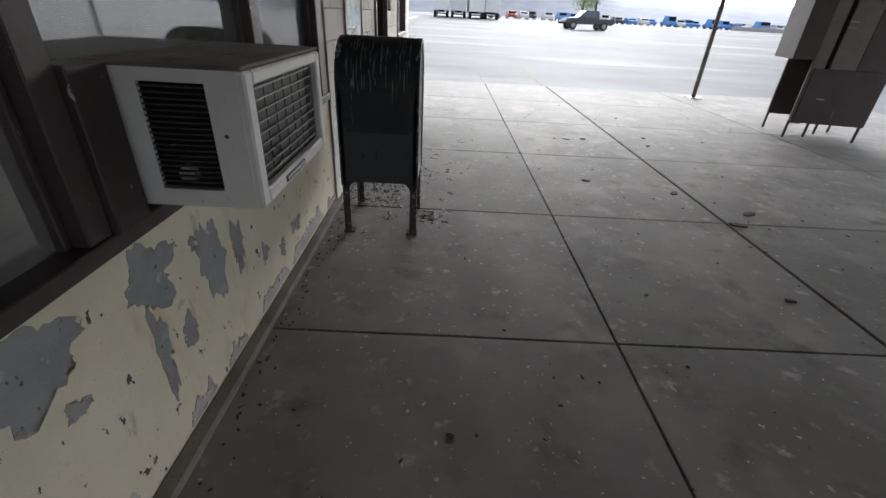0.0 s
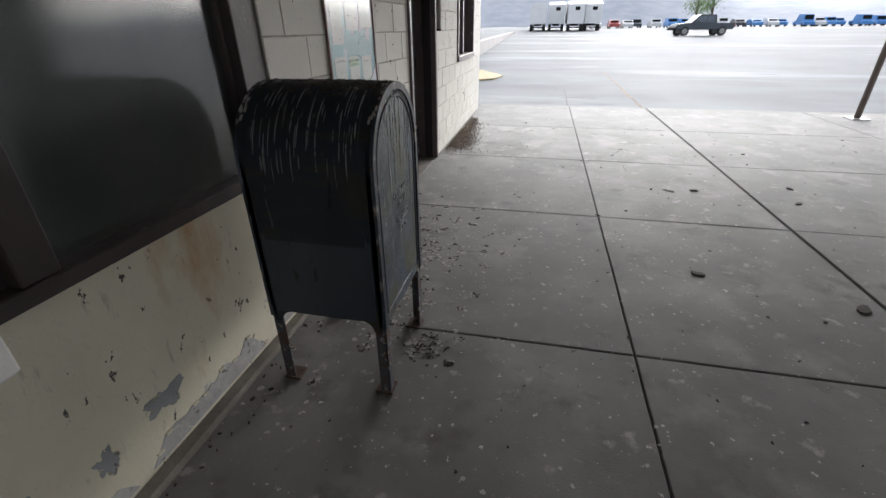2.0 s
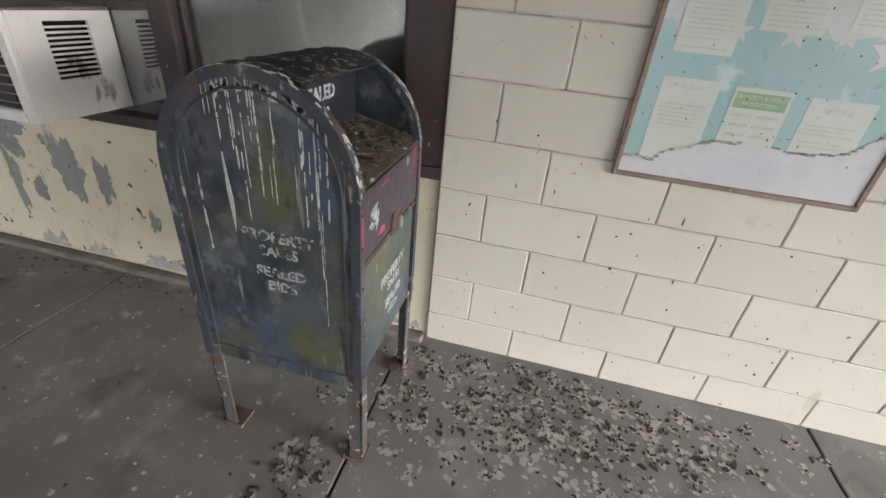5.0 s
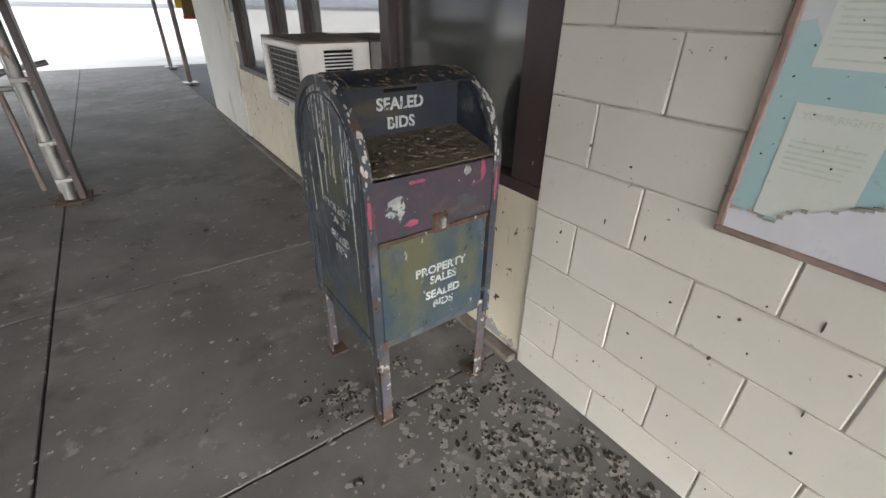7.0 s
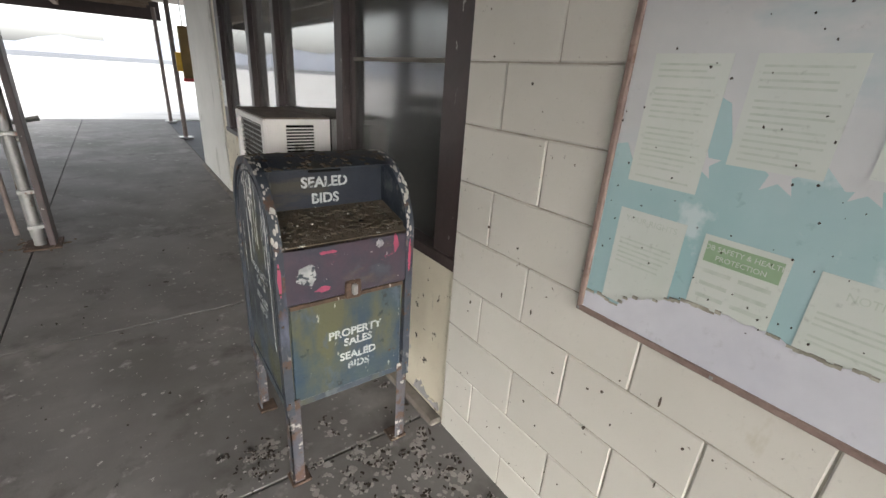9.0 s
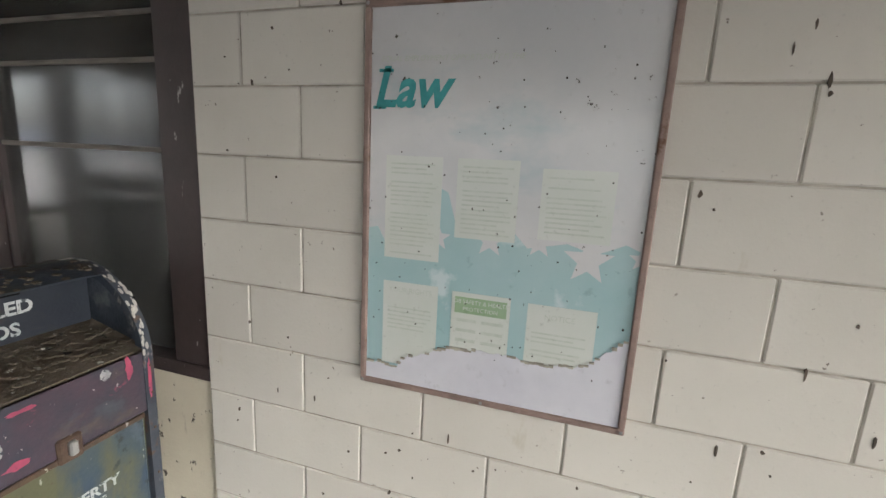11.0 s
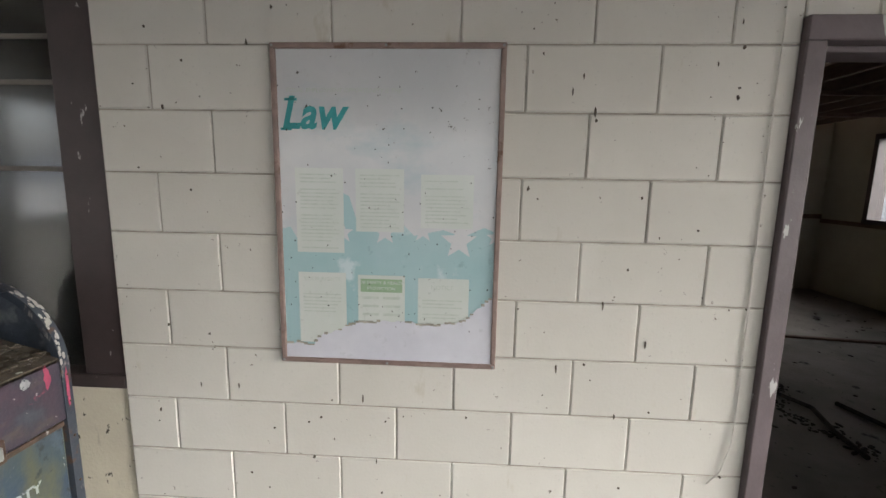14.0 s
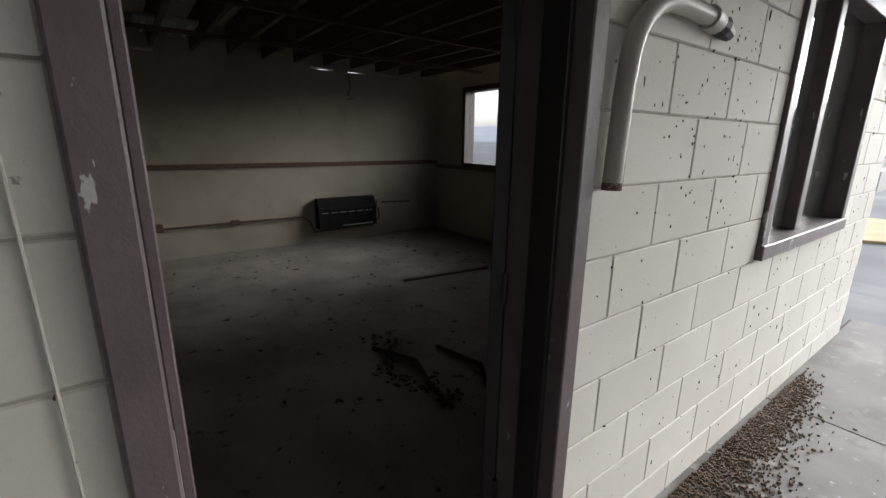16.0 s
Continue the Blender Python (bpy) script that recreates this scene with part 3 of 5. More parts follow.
def build_collection_box():
    g = empty("collection_box", "weathered dark blue steel bid collection box streaked with droppings", "collection box")
    X0, X1, Y0, Y1, ZB, ZC = -0.650, -0.162, 2.69, 3.22, 0.345, 0.965
    cy, R = (Y0 + Y1) / 2, (Y1 - Y0) / 2
    arc = [(cy - R * math.cos(math.pi * k / 20), ZC + R * math.sin(math.pi * k / 20)) for k in range(21)]
    # back sheet rolls up over the top and stops above the hopper
    roll = [(Y0, ZB + 0.05)] + arc[:14]
    inner = [(cy + (y - cy) * 0.985, ZC + (z - ZC) * 0.985 if z > ZC else z) for y, z in roll]
    part("back_and_top", prism(roll + inner[::-1], "x", X0 + 0.004, X1 - 0.004), "box_back", g, "dark rolled back and top sheet, streaked", True)
    lap = [(Y0 - 0.0035, 0.70)] + [(cy + (y - cy) * 1.012, ZC + (z - ZC) * 1.012) for y, z in arc[:14]]
    part("lap_sheet", prism(lap + roll[:0:-1] + [(Y0 + 0.001, 0.70)], "x", X0 + 0.045, X1 - 0.045), "box_back", g, "grimy upper sheet lapped over the back", True)
    part("back_panel", prism([(X0 + 0.03, ZB + 0.03), (X1 - 0.03, ZB + 0.03), (X1 - 0.03, 0.72), (X0 + 0.03, 0.72)], "y", Y0 - 0.0015, Y0 + 0.002), "box_lower", g, "smooth blue-black lower back")
    # skirt of the back sheet with rounded corners at the legs
    pts = [(X0 + 0.01, ZB + 0.05), (X0 + 0.01, ZB - 0.02)]
    for k in range(7):
        a = math.pi / 2 * k / 6
        pts.append((X0 + 0.045 + 0.05 - 0.05 * math.cos(a), ZB - 0.02 + 0.05 * math.sin(a)))
    for k in range(7):
        a = math.pi / 2 * k / 6
        pts.append((X1 - 0.095 + 0.05 * math.sin(a), ZB - 0.02 + 0.05 * math.cos(a)))
    pts += [(X1 - 0.01, ZB - 0.02), (X1 - 0.01, ZB + 0.05)]
    part("back_skirt", prism(pts, "y", Y0, Y0 + 0.004), "box_back", g)
    # arched side sheets with a raised flange and an embossed field
    for x0, x1, out in ((X0, X0 + 0.006, -1), (X1 - 0.006, X1, 1)):
        sheet = part("side_panel", prism([(Y0 + 0.01, ZB)] + [(cy + (y - cy) * 0.97, ZC + (z - ZC) * 0.97) for y, z in arc] + [(Y1 - 0.01, ZB)], "x", x0, x1), "box_paint", g, "arched steel side with white streaks and worn stencil")
        out_line = [(Y0, ZB)] + arc + [(Y1, ZB)]
        in_line = [(Y0 + 0.025, ZB)] + [(cy + (y - cy) * 0.905, ZC + (z - ZC) * 0.905) for y, z in arc] + [(Y1 - 0.025, ZB)]
        w0, w1 = (x0 - 0.008, x0 + 0.022) if out < 0 else (x1 - 0.022, x1 + 0.008)
        bm = bmesh.new()
        rows = [[bm.verts.new((w, y, z)) for y, z in line] for line, w in ((out_line, w0), (out_line, w1), (in_line, w1), (in_line, w0))]
        for a, b in zip(rows, rows[1:] + rows[:1]):
            for i in range(len(a) - 1):
                bm.faces.new((a[i], a[i + 1], b[i + 1], b[i]))
        for e in (0, -1):
            bm.faces.new([r[e] for r in rows])
        bmesh.ops.bevel(bm, geom=[e for e in bm.edges if e.calc_face_angle(0) > 0.9], offset=0.007, segments=3, affect="EDGES")
        part("flange", bm, "box_rim", g, "worn rounded steel flange, paint rubbed off", True)
        line = [(cy + (y - cy) * 0.82, ZC + (z - ZC) * 0.82) for y, z in arc]
        xo = x1 + 0.001 if out > 0 else x0 - 0.001
        pts3 = [(xo, cy - 0.82 * R, ZB + 0.05)] + [(xo, y, z) for y, z in line] + [(xo, cy + 0.82 * R, ZB + 0.05), (xo, cy - 0.82 * R, ZB + 0.05)]
        part("emboss", tube(pts3, 0.004, 6), "box_rim", sheet, "pressed bead in the side sheet", True)
        if out > 0:
            for words, z, s in (("PROPERTY", 0.822, 0.043), ("SALES", 0.778, 0.043), ("SEALED", 0.712, 0.043), ("BIDS", 0.668, 0.043)):
                lettering("stencil", words, s, Matrix.Translation((X1 + 0.002, 2.99, z)) @ FACE_X, "stencil_faded", sheet, bold=0.001)
    # hopper: back plate, sloping tray, side cheeks
    hop = part("hopper_plate", prism([(X0 + 0.01, 1.03), (X1 - 0.01, 1.03), (X1 - 0.01, 1.20), (X0 + 0.01, 1.20)], "y", 2.99, 2.996), "box_back", g, "dark plate above the tray")
    for words, z in (("SEALED", 1.135), ("BIDS", 1.075)):
        lettering("stencil", words, 0.052, Matrix.Translation((-0.41, 2.9965, z)) @ FACE_Y, "stencil_white", hop, bold=0.0015)
    part("pull_slot", box(-0.47, -0.35, 2.996, 3.002, 1.172, 1.182, 0.002), "ac_dark", hop)
    part("tray", prism([(2.99, 1.045), (Y1 - 0.004, 0.990), (Y1 - 0.004, 0.978), (2.99, 1.033)], "x", X0 + 0.006, X1 - 0.006), "droppings", g, "tray caked with droppings")
    part("front_panel", box(X0 + 0.006, X1 - 0.006, Y1 - 0.022, Y1 - 0.004, 0.785, 0.989, 0.004), "box_purple", g, "purple-stained front panel with red paint marks")
    part("lower_front", box(X0 + 0.006, X1 - 0.006, Y1 - 0.03, Y1 - 0.02, ZB + 0.01, 0.785, 0.003), "box_paint", g)
    door = part("door", box(X0 + 0.032, X1 - 0.030, Y1 - 0.02, Y1 - 0.008, ZB + 0.045, 0.775, 0.004), "box_door", g, "blue-green service door with stencilled words")
    for words, z, x in (("PROPERTY", 0.625, -0.425), ("SALES", 0.582, -0.435), ("SEALED", 0.522, -0.435), ("BIDS", 0.477, -0.435)):
        lettering("stencil", words, 0.044, Matrix.Translation((x, Y1 - 0.0072, z)) @ FACE_Y, "stencil_white", door, bold=0.0012)
    lock = part("lock", box(-0.445, -0.385, Y1 - 0.02, Y1 + 0.006, 0.765, 0.835, 0.006), "rust", g, "rusty hasp lock")
    part("keeper", box(-0.425, -0.405, Y1 + 0.004, Y1 + 0.02, 0.785, 0.825, 0.004), "steel", lock)
    for x, y in ((X0 + 0.02, Y0 + 0.02), (X1 - 0.02, Y0 + 0.02), (X0 + 0.02, Y1 - 0.02), (X1 - 0.02, Y1 - 0.02)):
        sx, sy = (1 if x < -0.4 else -1), (1 if y < cy else -1)
        bm = bmesh.new()
        fx, fy = x - sx * 0.022, y - sy * 0.016
        add_box(bm, min(fx, fx + sx * 0.045), max(fx, fx + sx * 0.045), min(fy, fy + sy * 0.008), max(fy, fy + sy * 0.008), 0.012, ZB + 0.06, 0.002)
        add_box(bm, min(fx, fx + sx * 0.008), max(fx, fx + sx * 0.008), min(fy, fy + sy * 0.045), max(fy, fy + sy * 0.045), 0.010, ZB + 0.05, 0.002)
        leg = part("leg", bm, "leg_paint", g, "chipped rusting angle leg")
        part("foot", box(min(fx, fx + sx * 0.06) - 0.008, max(fx, fx + sx * 0.06) + 0.008, min(fy, fy + sy * 0.06) - 0.008, max(fy, fy + sy * 0.06) + 0.008, 0, 0.012, 0.003), "rust", leg)
    # crust of droppings on the roof and lumps on the tray
    rnd = random.Random(5)
    bm = bmesh.new()
    for _ in range(160):
        a = math.radians(rnd.uniform(62, 117))
        c = Vector((rnd.uniform(X0 + 0.02, X1 - 0.02), cy - (R + 0.001) * math.cos(a), ZC + (R + 0.001) * math.sin(a)))
        bmesh.ops.create_icosphere(bm, subdivisions=1, radius=rnd.uniform(0.005, 0.015), matrix=Matrix.Translation(c) @ Matrix.Diagonal((1, 1.2, 0.35, 1)))
    for _ in range(150):
        y = 3.02 + 0.18 * rnd.random()
        c = Vector((rnd.uniform(X0 + 0.03, X1 - 0.03), y, 1.045 - (y - 2.99) * 0.2))
        bmesh.ops.create_icosphere(bm, subdivisions=1, radius=rnd.uniform(0.004, 0.013), matrix=Matrix.Translation(c) @ Matrix.Rotation(rnd.random() * 3, 4, "Z") @ Matrix.Diagonal((1, 1.8, 0.5, 1)))
    part("crust", bm, "droppings", g, "crust of bird droppings")["kind"] = "stuff"
    # paint spots and streaks
    for x, z, r in ((-0.255, 0.885, 0.034), (-0.52, 0.955, 0.014)):
        bm = bmesh.new()
        add_prism(bm, [(x + r * (1 + 0.18 * rnd.uniform(-1, 1)) * math.cos(a), z + r * (1.15 + 0.2 * rnd.uniform(-1, 1)) * math.sin(a)) for a in (k * 0.3927 for k in range(16))], "y", Y1 - 0.0045, Y1 - 0.003)
        part("paint_spot", bm, "stencil_faded", g, "white paint spot")
    for x, z, w, h in ((-0.31, 0.825, 0.035, 0.010), (-0.33, 0.955, 0.03, 0.007), (-0.585, 0.945, 0.012, 0.035)):
        blob = [(x + w * rnd.uniform(0.6, 1.2) * math.cos(a), z + h * rnd.uniform(0.6, 1.3) * math.sin(a)) for a in (k * 0.449 for k in range(14))]
        part("paint_mark", prism(blob, "y", Y1 - 0.0045, Y1 - 0.0035), "graffiti_pink", g, "pink spray mark")
    for x in (X1 - 0.004, X0 + 0.008):
        blob = [(x + 0.006 * rnd.uniform(0.7, 1.2) * math.cos(a), 0.89 + 0.06 * rnd.uniform(0.8, 1.15) * math.sin(a)) for a in (k * 0.449 for k in range(14))]
        part("paint_mark", prism(blob, "y", Y1 - 0.001, Y1 + 0.0012), "graffiti_pink", g, "pink spray mark")
    # runs of droppings: beaded drips down the sides, smears over the rolled top
    for x, face in ((X1, 1), (X0, -1)):
        bm = bmesh.new()
        lo, hi = (x, x + 0.0012) if face > 0 else (x - 0.0012, x)
        for k in range(34):
            y = rnd.choice((2.84, 2.93, 2.97, 3.02, 3.07, 3.10)) + rnd.gauss(0, 0.022)
            z = ZC + math.sqrt(max(0.0, (R * 0.90) ** 2 - (y - cy) ** 2)) - (0 if k % 3 else rnd.uniform(0.05, 0.25))
            end, w = z - 0.03 - 0.30 * rnd.random() ** 2, rnd.uniform(0.0007, 0.0024)
            while z > end:
                h = rnd.uniform(0.008, 0.07)
                v, d = w * rnd.uniform(0.5, 1.3), rnd.gauss(0, 0.0007)
                add_prism(bm, [(y - v * 0.6, z), (y + v * 0.7, z - 0.001), (y + v + d, z - h * 0.7), (y + d, z - h), (y - v * 0.9 + d, z - h * 0.8)], "x", lo, hi)
                z -= h + (0.002 if rnd.random() < 0.6 else rnd.uniform(0.01, 0.04))
        for k in range(26):
            a = rnd.uniform(1.0, 2.3)
            q, s1 = R * rnd.uniform(0.82, 0.93), rnd.uniform(0.003, 0.010)
            add_prism(bm, [(cy - q * math.cos(a) + s1 * rnd.uniform(0.6, 1.2) * math.cos(j), ZC + q * math.sin(a) + s1 * rnd.uniform(0.8, 2.0) * math.sin(j)) for j in (i * 0.785 for i in range(8))], "x", lo, hi)
        add_prism(bm, [(2.868, 1.03), (2.872, 1.03), (2.875, 0.97), (2.881, 0.91), (2.879, 0.87), (2.873, 0.82), (2.870, 0.87), (2.867, 0.93)], "x", lo, hi)
        part("dropping_run", bm, "run_paint", g, "whitish runs of droppings")["kind"] = "stuff"
    bm = bmesh.new()
    for k in range(70):
        x, w, a = rnd.uniform(X0 + 0.05, X1 - 0.05), rnd.uniform(0.0008, 0.003), math.radians(rnd.uniform(5, 75))
        n, last = rnd.randint(2, 6), None
        for i in range(n + 1):
            b = a - math.radians(4.5) * i
            q = R * 1.014 if b > 0 else R + 0.0045
            row = [bm.verts.new((x + e * w * (1 - 0.6 * abs(2 * i / n - 1)), cy - q * (math.cos(b) if b > 0 else 1.0), ZC + R * 1.014 * math.sin(b))) for e in (-1, 1)]
            if last:
                bm.faces.new((last[0], last[1], row[1], row[0]))
            last = row
    bmesh.ops.solidify(bm, geom=bm.faces[:], thickness=-0.0006)
    part("dropping_smear", bm, "run_paint", g, "pale smears over the rolled top")["kind"] = "stuff"
    for x in (X0 - 0.001, X1 - 0.014):
        bm = bmesh.new()
        for _ in range(60):
            a = math.radians(rnd.uniform(35, 178))
            c = Vector((x + rnd.uniform(-0.006, 0.020), cy - (R + 0.0005) * math.cos(a), ZC + (R + 0.0005) * math.sin(a)))
            bmesh.ops.create_icosphere(bm, subdivisions=1, radius=rnd.uniform(0.002, 0.008), matrix=Matrix.Translation(c) @ Matrix.Rotation(math.pi / 2 - a, 4, "X") @ Matrix.Diagonal((0.8, 1.8, 0.16, 1)))
        part("crust", bm, "droppings_white", g, "white crust along the rim")["kind"] = "stuff"
    for x in (X0 + 0.004, X1 - 0.004):
        for z in (0.40, 0.56, 0.72, 0.84, 0.93):
            part("rivet", tube([(x, Y1 - 0.001, z), (x, Y1 + 0.003, z)], [0.005, 0.003], 8), "rust", g)
    part("door_seam", box(X0 + 0.03, X1 - 0.03, Y1 - 0.008, Y1 - 0.002, 0.768, 0.784, 0.002), "rust", g, "rusty lip above the door")


build_collection_box()

# ---- poster board ----


def ragged(u0, u1, v, amp, n, rnd):
    return [(u0 + (u1 - u0) * k / n, v(k / n) + amp * rnd.uniform(-1, 1)) for k in range(n + 1)]


def build_poster():
    rnd = random.Random(9)
    y0, y1, z0, z1 = 3.845, 4.585, 0.925, 1.975
    g = empty("notice_board", "faded employment law poster, water-damaged, in a rusty metal frame", "poster")
    W, H = y1 - y0, z1 - z0
    X = WALL + 0.004

    def U(u):
        return y0 + W * u

    def V(v):
        return z1 - H * v

    part("backing", box(WALL + 0.001, X + 0.002, y0 + 0.004, y1 - 0.004, z0 + 0.004, z1 - 0.004, 0), "poster_white", g, "faded white poster sheet")
    top = [(U(u), V(v)) for u, v in ((0.0, 0.56), (0.06, 0.55), (0.10, 0.60), (0.2, 0.57), (0.27, 0.43), (0.33, 0.45), (0.36, 0.52), (0.5, 0.56), (0.55, 0.52), (0.62, 0.57), (0.75, 0.55), (0.84, 0.57), (0.93, 0.54), (1.0, 0.56))]
    part("blue_field", prism(top + [(y1 - 0.005, V(0.92)), (y0 + 0.005, V(0.95))], "x", X + 0.002, X + 0.0028), "poster_blue", g, "pale blue printed field")
    for u, v, r in ((0.30, 0.565, 0.036), (0.49, 0.56, 0.045), (0.66, 0.555, 0.038), (0.82, 0.585, 0.062), (0.98, 0.57, 0.03)):
        star = [(U(u) + r * (1 if k % 2 == 0 else 0.42) * math.sin(k * math.pi / 5), V(v) + r * (1 if k % 2 == 0 else 0.42) * math.cos(k * math.pi / 5)) for k in range(10)]
        part("star", prism([(min(max(a, y0 + 0.006), y1 - 0.006), b) for a, b in star], "x", X + 0.0028, X + 0.0033), "poster_white", g)
    sheets = ((0.09, 0.365, 0.305, 0.63), (0.36, 0.365, 0.575, 0.56), (0.65, 0.38, 0.88, 0.545), (0.09, 0.695, 0.31, 0.93), (0.365, 0.70, 0.58, 0.93), (0.64, 0.705, 0.87, 0.93))
    for i, (a, b, c, d) in enumerate(sheets):
        s = part("notice", box(X + 0.0033, X + 0.0042, U(a), U(c), V(d), V(b), 0), "notice_paper", g, "pale printed notice")
        v = b + (0.07 if i > 2 else 0.018)
        while v < min(d, 0.85) - 0.015:
            if rnd.random() < 0.8:
                if i == 4:
                    for p, q in ((a + 0.02, a + 0.095), (a + 0.115, c - 0.02)):
                        part("text_line", box(X + 0.0042, X + 0.0046, U(p), U(q), V(v + 0.008), V(v), 0), "notice_ink", s)
                    v += 0.016
                else:
                    part("text_line", box(X + 0.0042, X + 0.0046, U(a + 0.02), U(c - 0.02 - 0.05 * rnd.random() ** 2), V(v + 0.004), V(v), 0), "notice_ink", s)
            v += 0.0115
        if i == 4:
            part("heading_bar", box(X + 0.0042, X + 0.0047, U(a + 0.012), U(c - 0.012), V(b + 0.055), V(b + 0.012), 0), "notice_green", s)
            for words, dv in (("JOB SAFETY & HEALTH", 0.024), ("PROTECTION", 0.043)):
                lettering("heading", words, 0.0155, Matrix.Translation((X + 0.005, U((a + c) / 2), V(b + dv))) @ FACE_X, "notice_paper", s, depth=0.0003)
        if i == 3:
            lettering("heading", "YOUR RIGHTS", 0.02, Matrix.Translation((X + 0.0045, U((a + c) / 2), V(b + 0.022))) @ FACE_X, "notice_ink", s, depth=0.0003)
        if i == 5:
            lettering("heading", "NOTICE", 0.021, Matrix.Translation((X + 0.0045, U(0.75), V(b + 0.03))) @ FACE_X, "notice_ink", s, depth=0.0003)
    lettering("title", "Law", 0.14, Matrix.Translation((X + 0.0026, U(0.035), V(0.205))) @ FACE_X @ Matrix.Diagonal((0.88, 1, 1, 1)), "poster_teal", g, shear=0.28, align="LEFT", bold=0.0035)
    foot = Matrix.Translation((X + 0.0026, U(0.035), V(0.205))) @ FACE_X
    for cx, cz, w in ((0.034, 0.046, 0.040), (0.016, -0.046, 0.036)):
        part("title_serif", box(cx - w / 2, cx + w / 2, cz - 0.004, cz + 0.004, -0.0006, 0.0006, 0, foot), "poster_teal", g)
    lettering("subtitle", "EQUAL EMPLOYMENT OPPORTUNITY IS THE", 0.0185, Matrix.Translation((X + 0.0026, U(0.06), V(0.135))) @ FACE_X, "notice_ink", g, shear=0.25, align="LEFT", depth=0.0004)

    def torn(u):
        return V(0.935 if u < 0.16 else 0.915 - 0.30 * min(u - 0.16, 0.20) if u < 0.36 else 0.853 + 0.005 * math.sin(u * 20) - 0.12 * max(u - 0.85, 0) * 6)
    edge = ragged(y0 + 0.006, y1 - 0.006, torn, 0.005, 60, rnd)
    part("torn_strip", prism(edge + [(y1 - 0.006, z0 + 0.006), (y0 + 0.006, z0 + 0.006)], "x", X + 0.0048, X + 0.0056), "poster_bare", g, "bare white strip where the print peeled off")
    curl = bmesh.new()
    for (a, b), (c, d) in zip(edge, edge[1:]):
        if rnd.random() < 0.75:
            add_box(curl, X + 0.0056, X + rnd.uniform(0.007, 0.011), a, c, (b + d) / 2 - 0.002, (b + d) / 2 + rnd.uniform(0.002, 0.007))
    part("torn_edge", curl, "tear_edge", g, "curled dirty torn edge")["kind"] = "stuff"
    fr = 0.017
    for n, b in (("frame_top", (y0, y1, z1 - fr, z1)), ("frame_bottom", (y0, y1, z0, z0 + fr)), ("frame_side", (y0, y0 + fr, z0 + fr, z1 - fr)), ("frame_side", (y1 - fr, y1, z0 + fr, z1 - fr))):
        part(n, box(WALL + 0.001, WALL + 0.016, *b, 0.003), "frame_rust", g, "rusty thin metal frame")
    for y in (y0 + 0.009, (y0 + y1) / 2, y1 - 0.009):
        for z in (z0 + 0.009, z1 - 0.009):
            part("nail", box(WALL + 0.016, WALL + 0.019, y - 0.004, y + 0.004, z - 0.004, z + 0.004, 0.001), "steel", g)
    specks = bmesh.new()
    for _ in range(110):
        u, v, s = rnd.random(), rnd.uniform(0.08, 0.9), rnd.uniform(0.0008, 0.0024)
        add_prism(specks, [(U(0.02 + 0.96 * u) + s * rnd.uniform(0.5, 1.6) * math.cos(a), V(v) + s * rnd.uniform(0.5, 2) * math.sin(a)) for a in (k * 1.05 for k in range(6))], "x", X + 0.005, X + 0.0065)
    part("specks", specks, "litter", g, "dark specks of dirt")["kind"] = "stuff"


build_poster()

# ---- doorway, window, conduit ----


def build_doorway():
    d = empty("door_1", "open doorway with purple-brown steel frame, door swung inward", "door", kind="structure")
    y0, y1, z1 = 5.45, 6.47, 2.05
    for n, a, b in (("jamb", y0, y0 + 0.06), ("jamb", y1 - 0.06, y1)):
        part(n, box(-1.05, WALL + 0.022, a, b, 0, z1 - 0.07, 0.004), "purple_brown", d, "chipped purple-brown jamb")
    part("head", box(-1.05, WALL + 0.022, y0, y1, z1 - 0.07, z1, 0.004), "purple_brown", d)
    for a, b in ((y0 + 0.06, y0 + 0.078), (y1 - 0.078, y1 - 0.06)):
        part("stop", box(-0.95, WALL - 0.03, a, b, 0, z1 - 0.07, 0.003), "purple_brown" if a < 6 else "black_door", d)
    part("stop", box(-0.95, WALL - 0.03, y0 + 0.078, y1 - 0.078, z1 - 0.09, z1 - 0.07, 0.003), "purple_brown", d)
    hinge = pose(-1.04, y1 - 0.07, 0, 0, 0, -52)
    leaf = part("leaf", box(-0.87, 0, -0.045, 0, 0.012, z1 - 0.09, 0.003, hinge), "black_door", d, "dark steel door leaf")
    part("edge_strip", box(-0.878, -0.87, -0.042, -0.003, 0.75, 1.85, 0.001, hinge), "aluminium", leaf)
    for z in (0.25, 1.0, 1.75):
        part("hinge", tube([(-1.035, y1 - 0.075, z), (-1.035, y1 - 0.075, z + 0.1)], 0.008, 8), "black_door", d)
    part("strike_plate", box(-0.90, -0.86, y0 + 0.059, y0 + 0.062, 0.88, 1.04, 0.001), "aluminium", d)
    part("closer_bracket", box(-1.02, -0.93, y1 - 0.20, y1 - 0.085, 1.87, 1.92, 0.004), "black_door", d)
    part("threshold", box(-1.05, WALL + 0.01, y0 + 0.06, y1 - 0.06, -0.03, 0.006, 0.004), "plinth", d)


build_doorway()


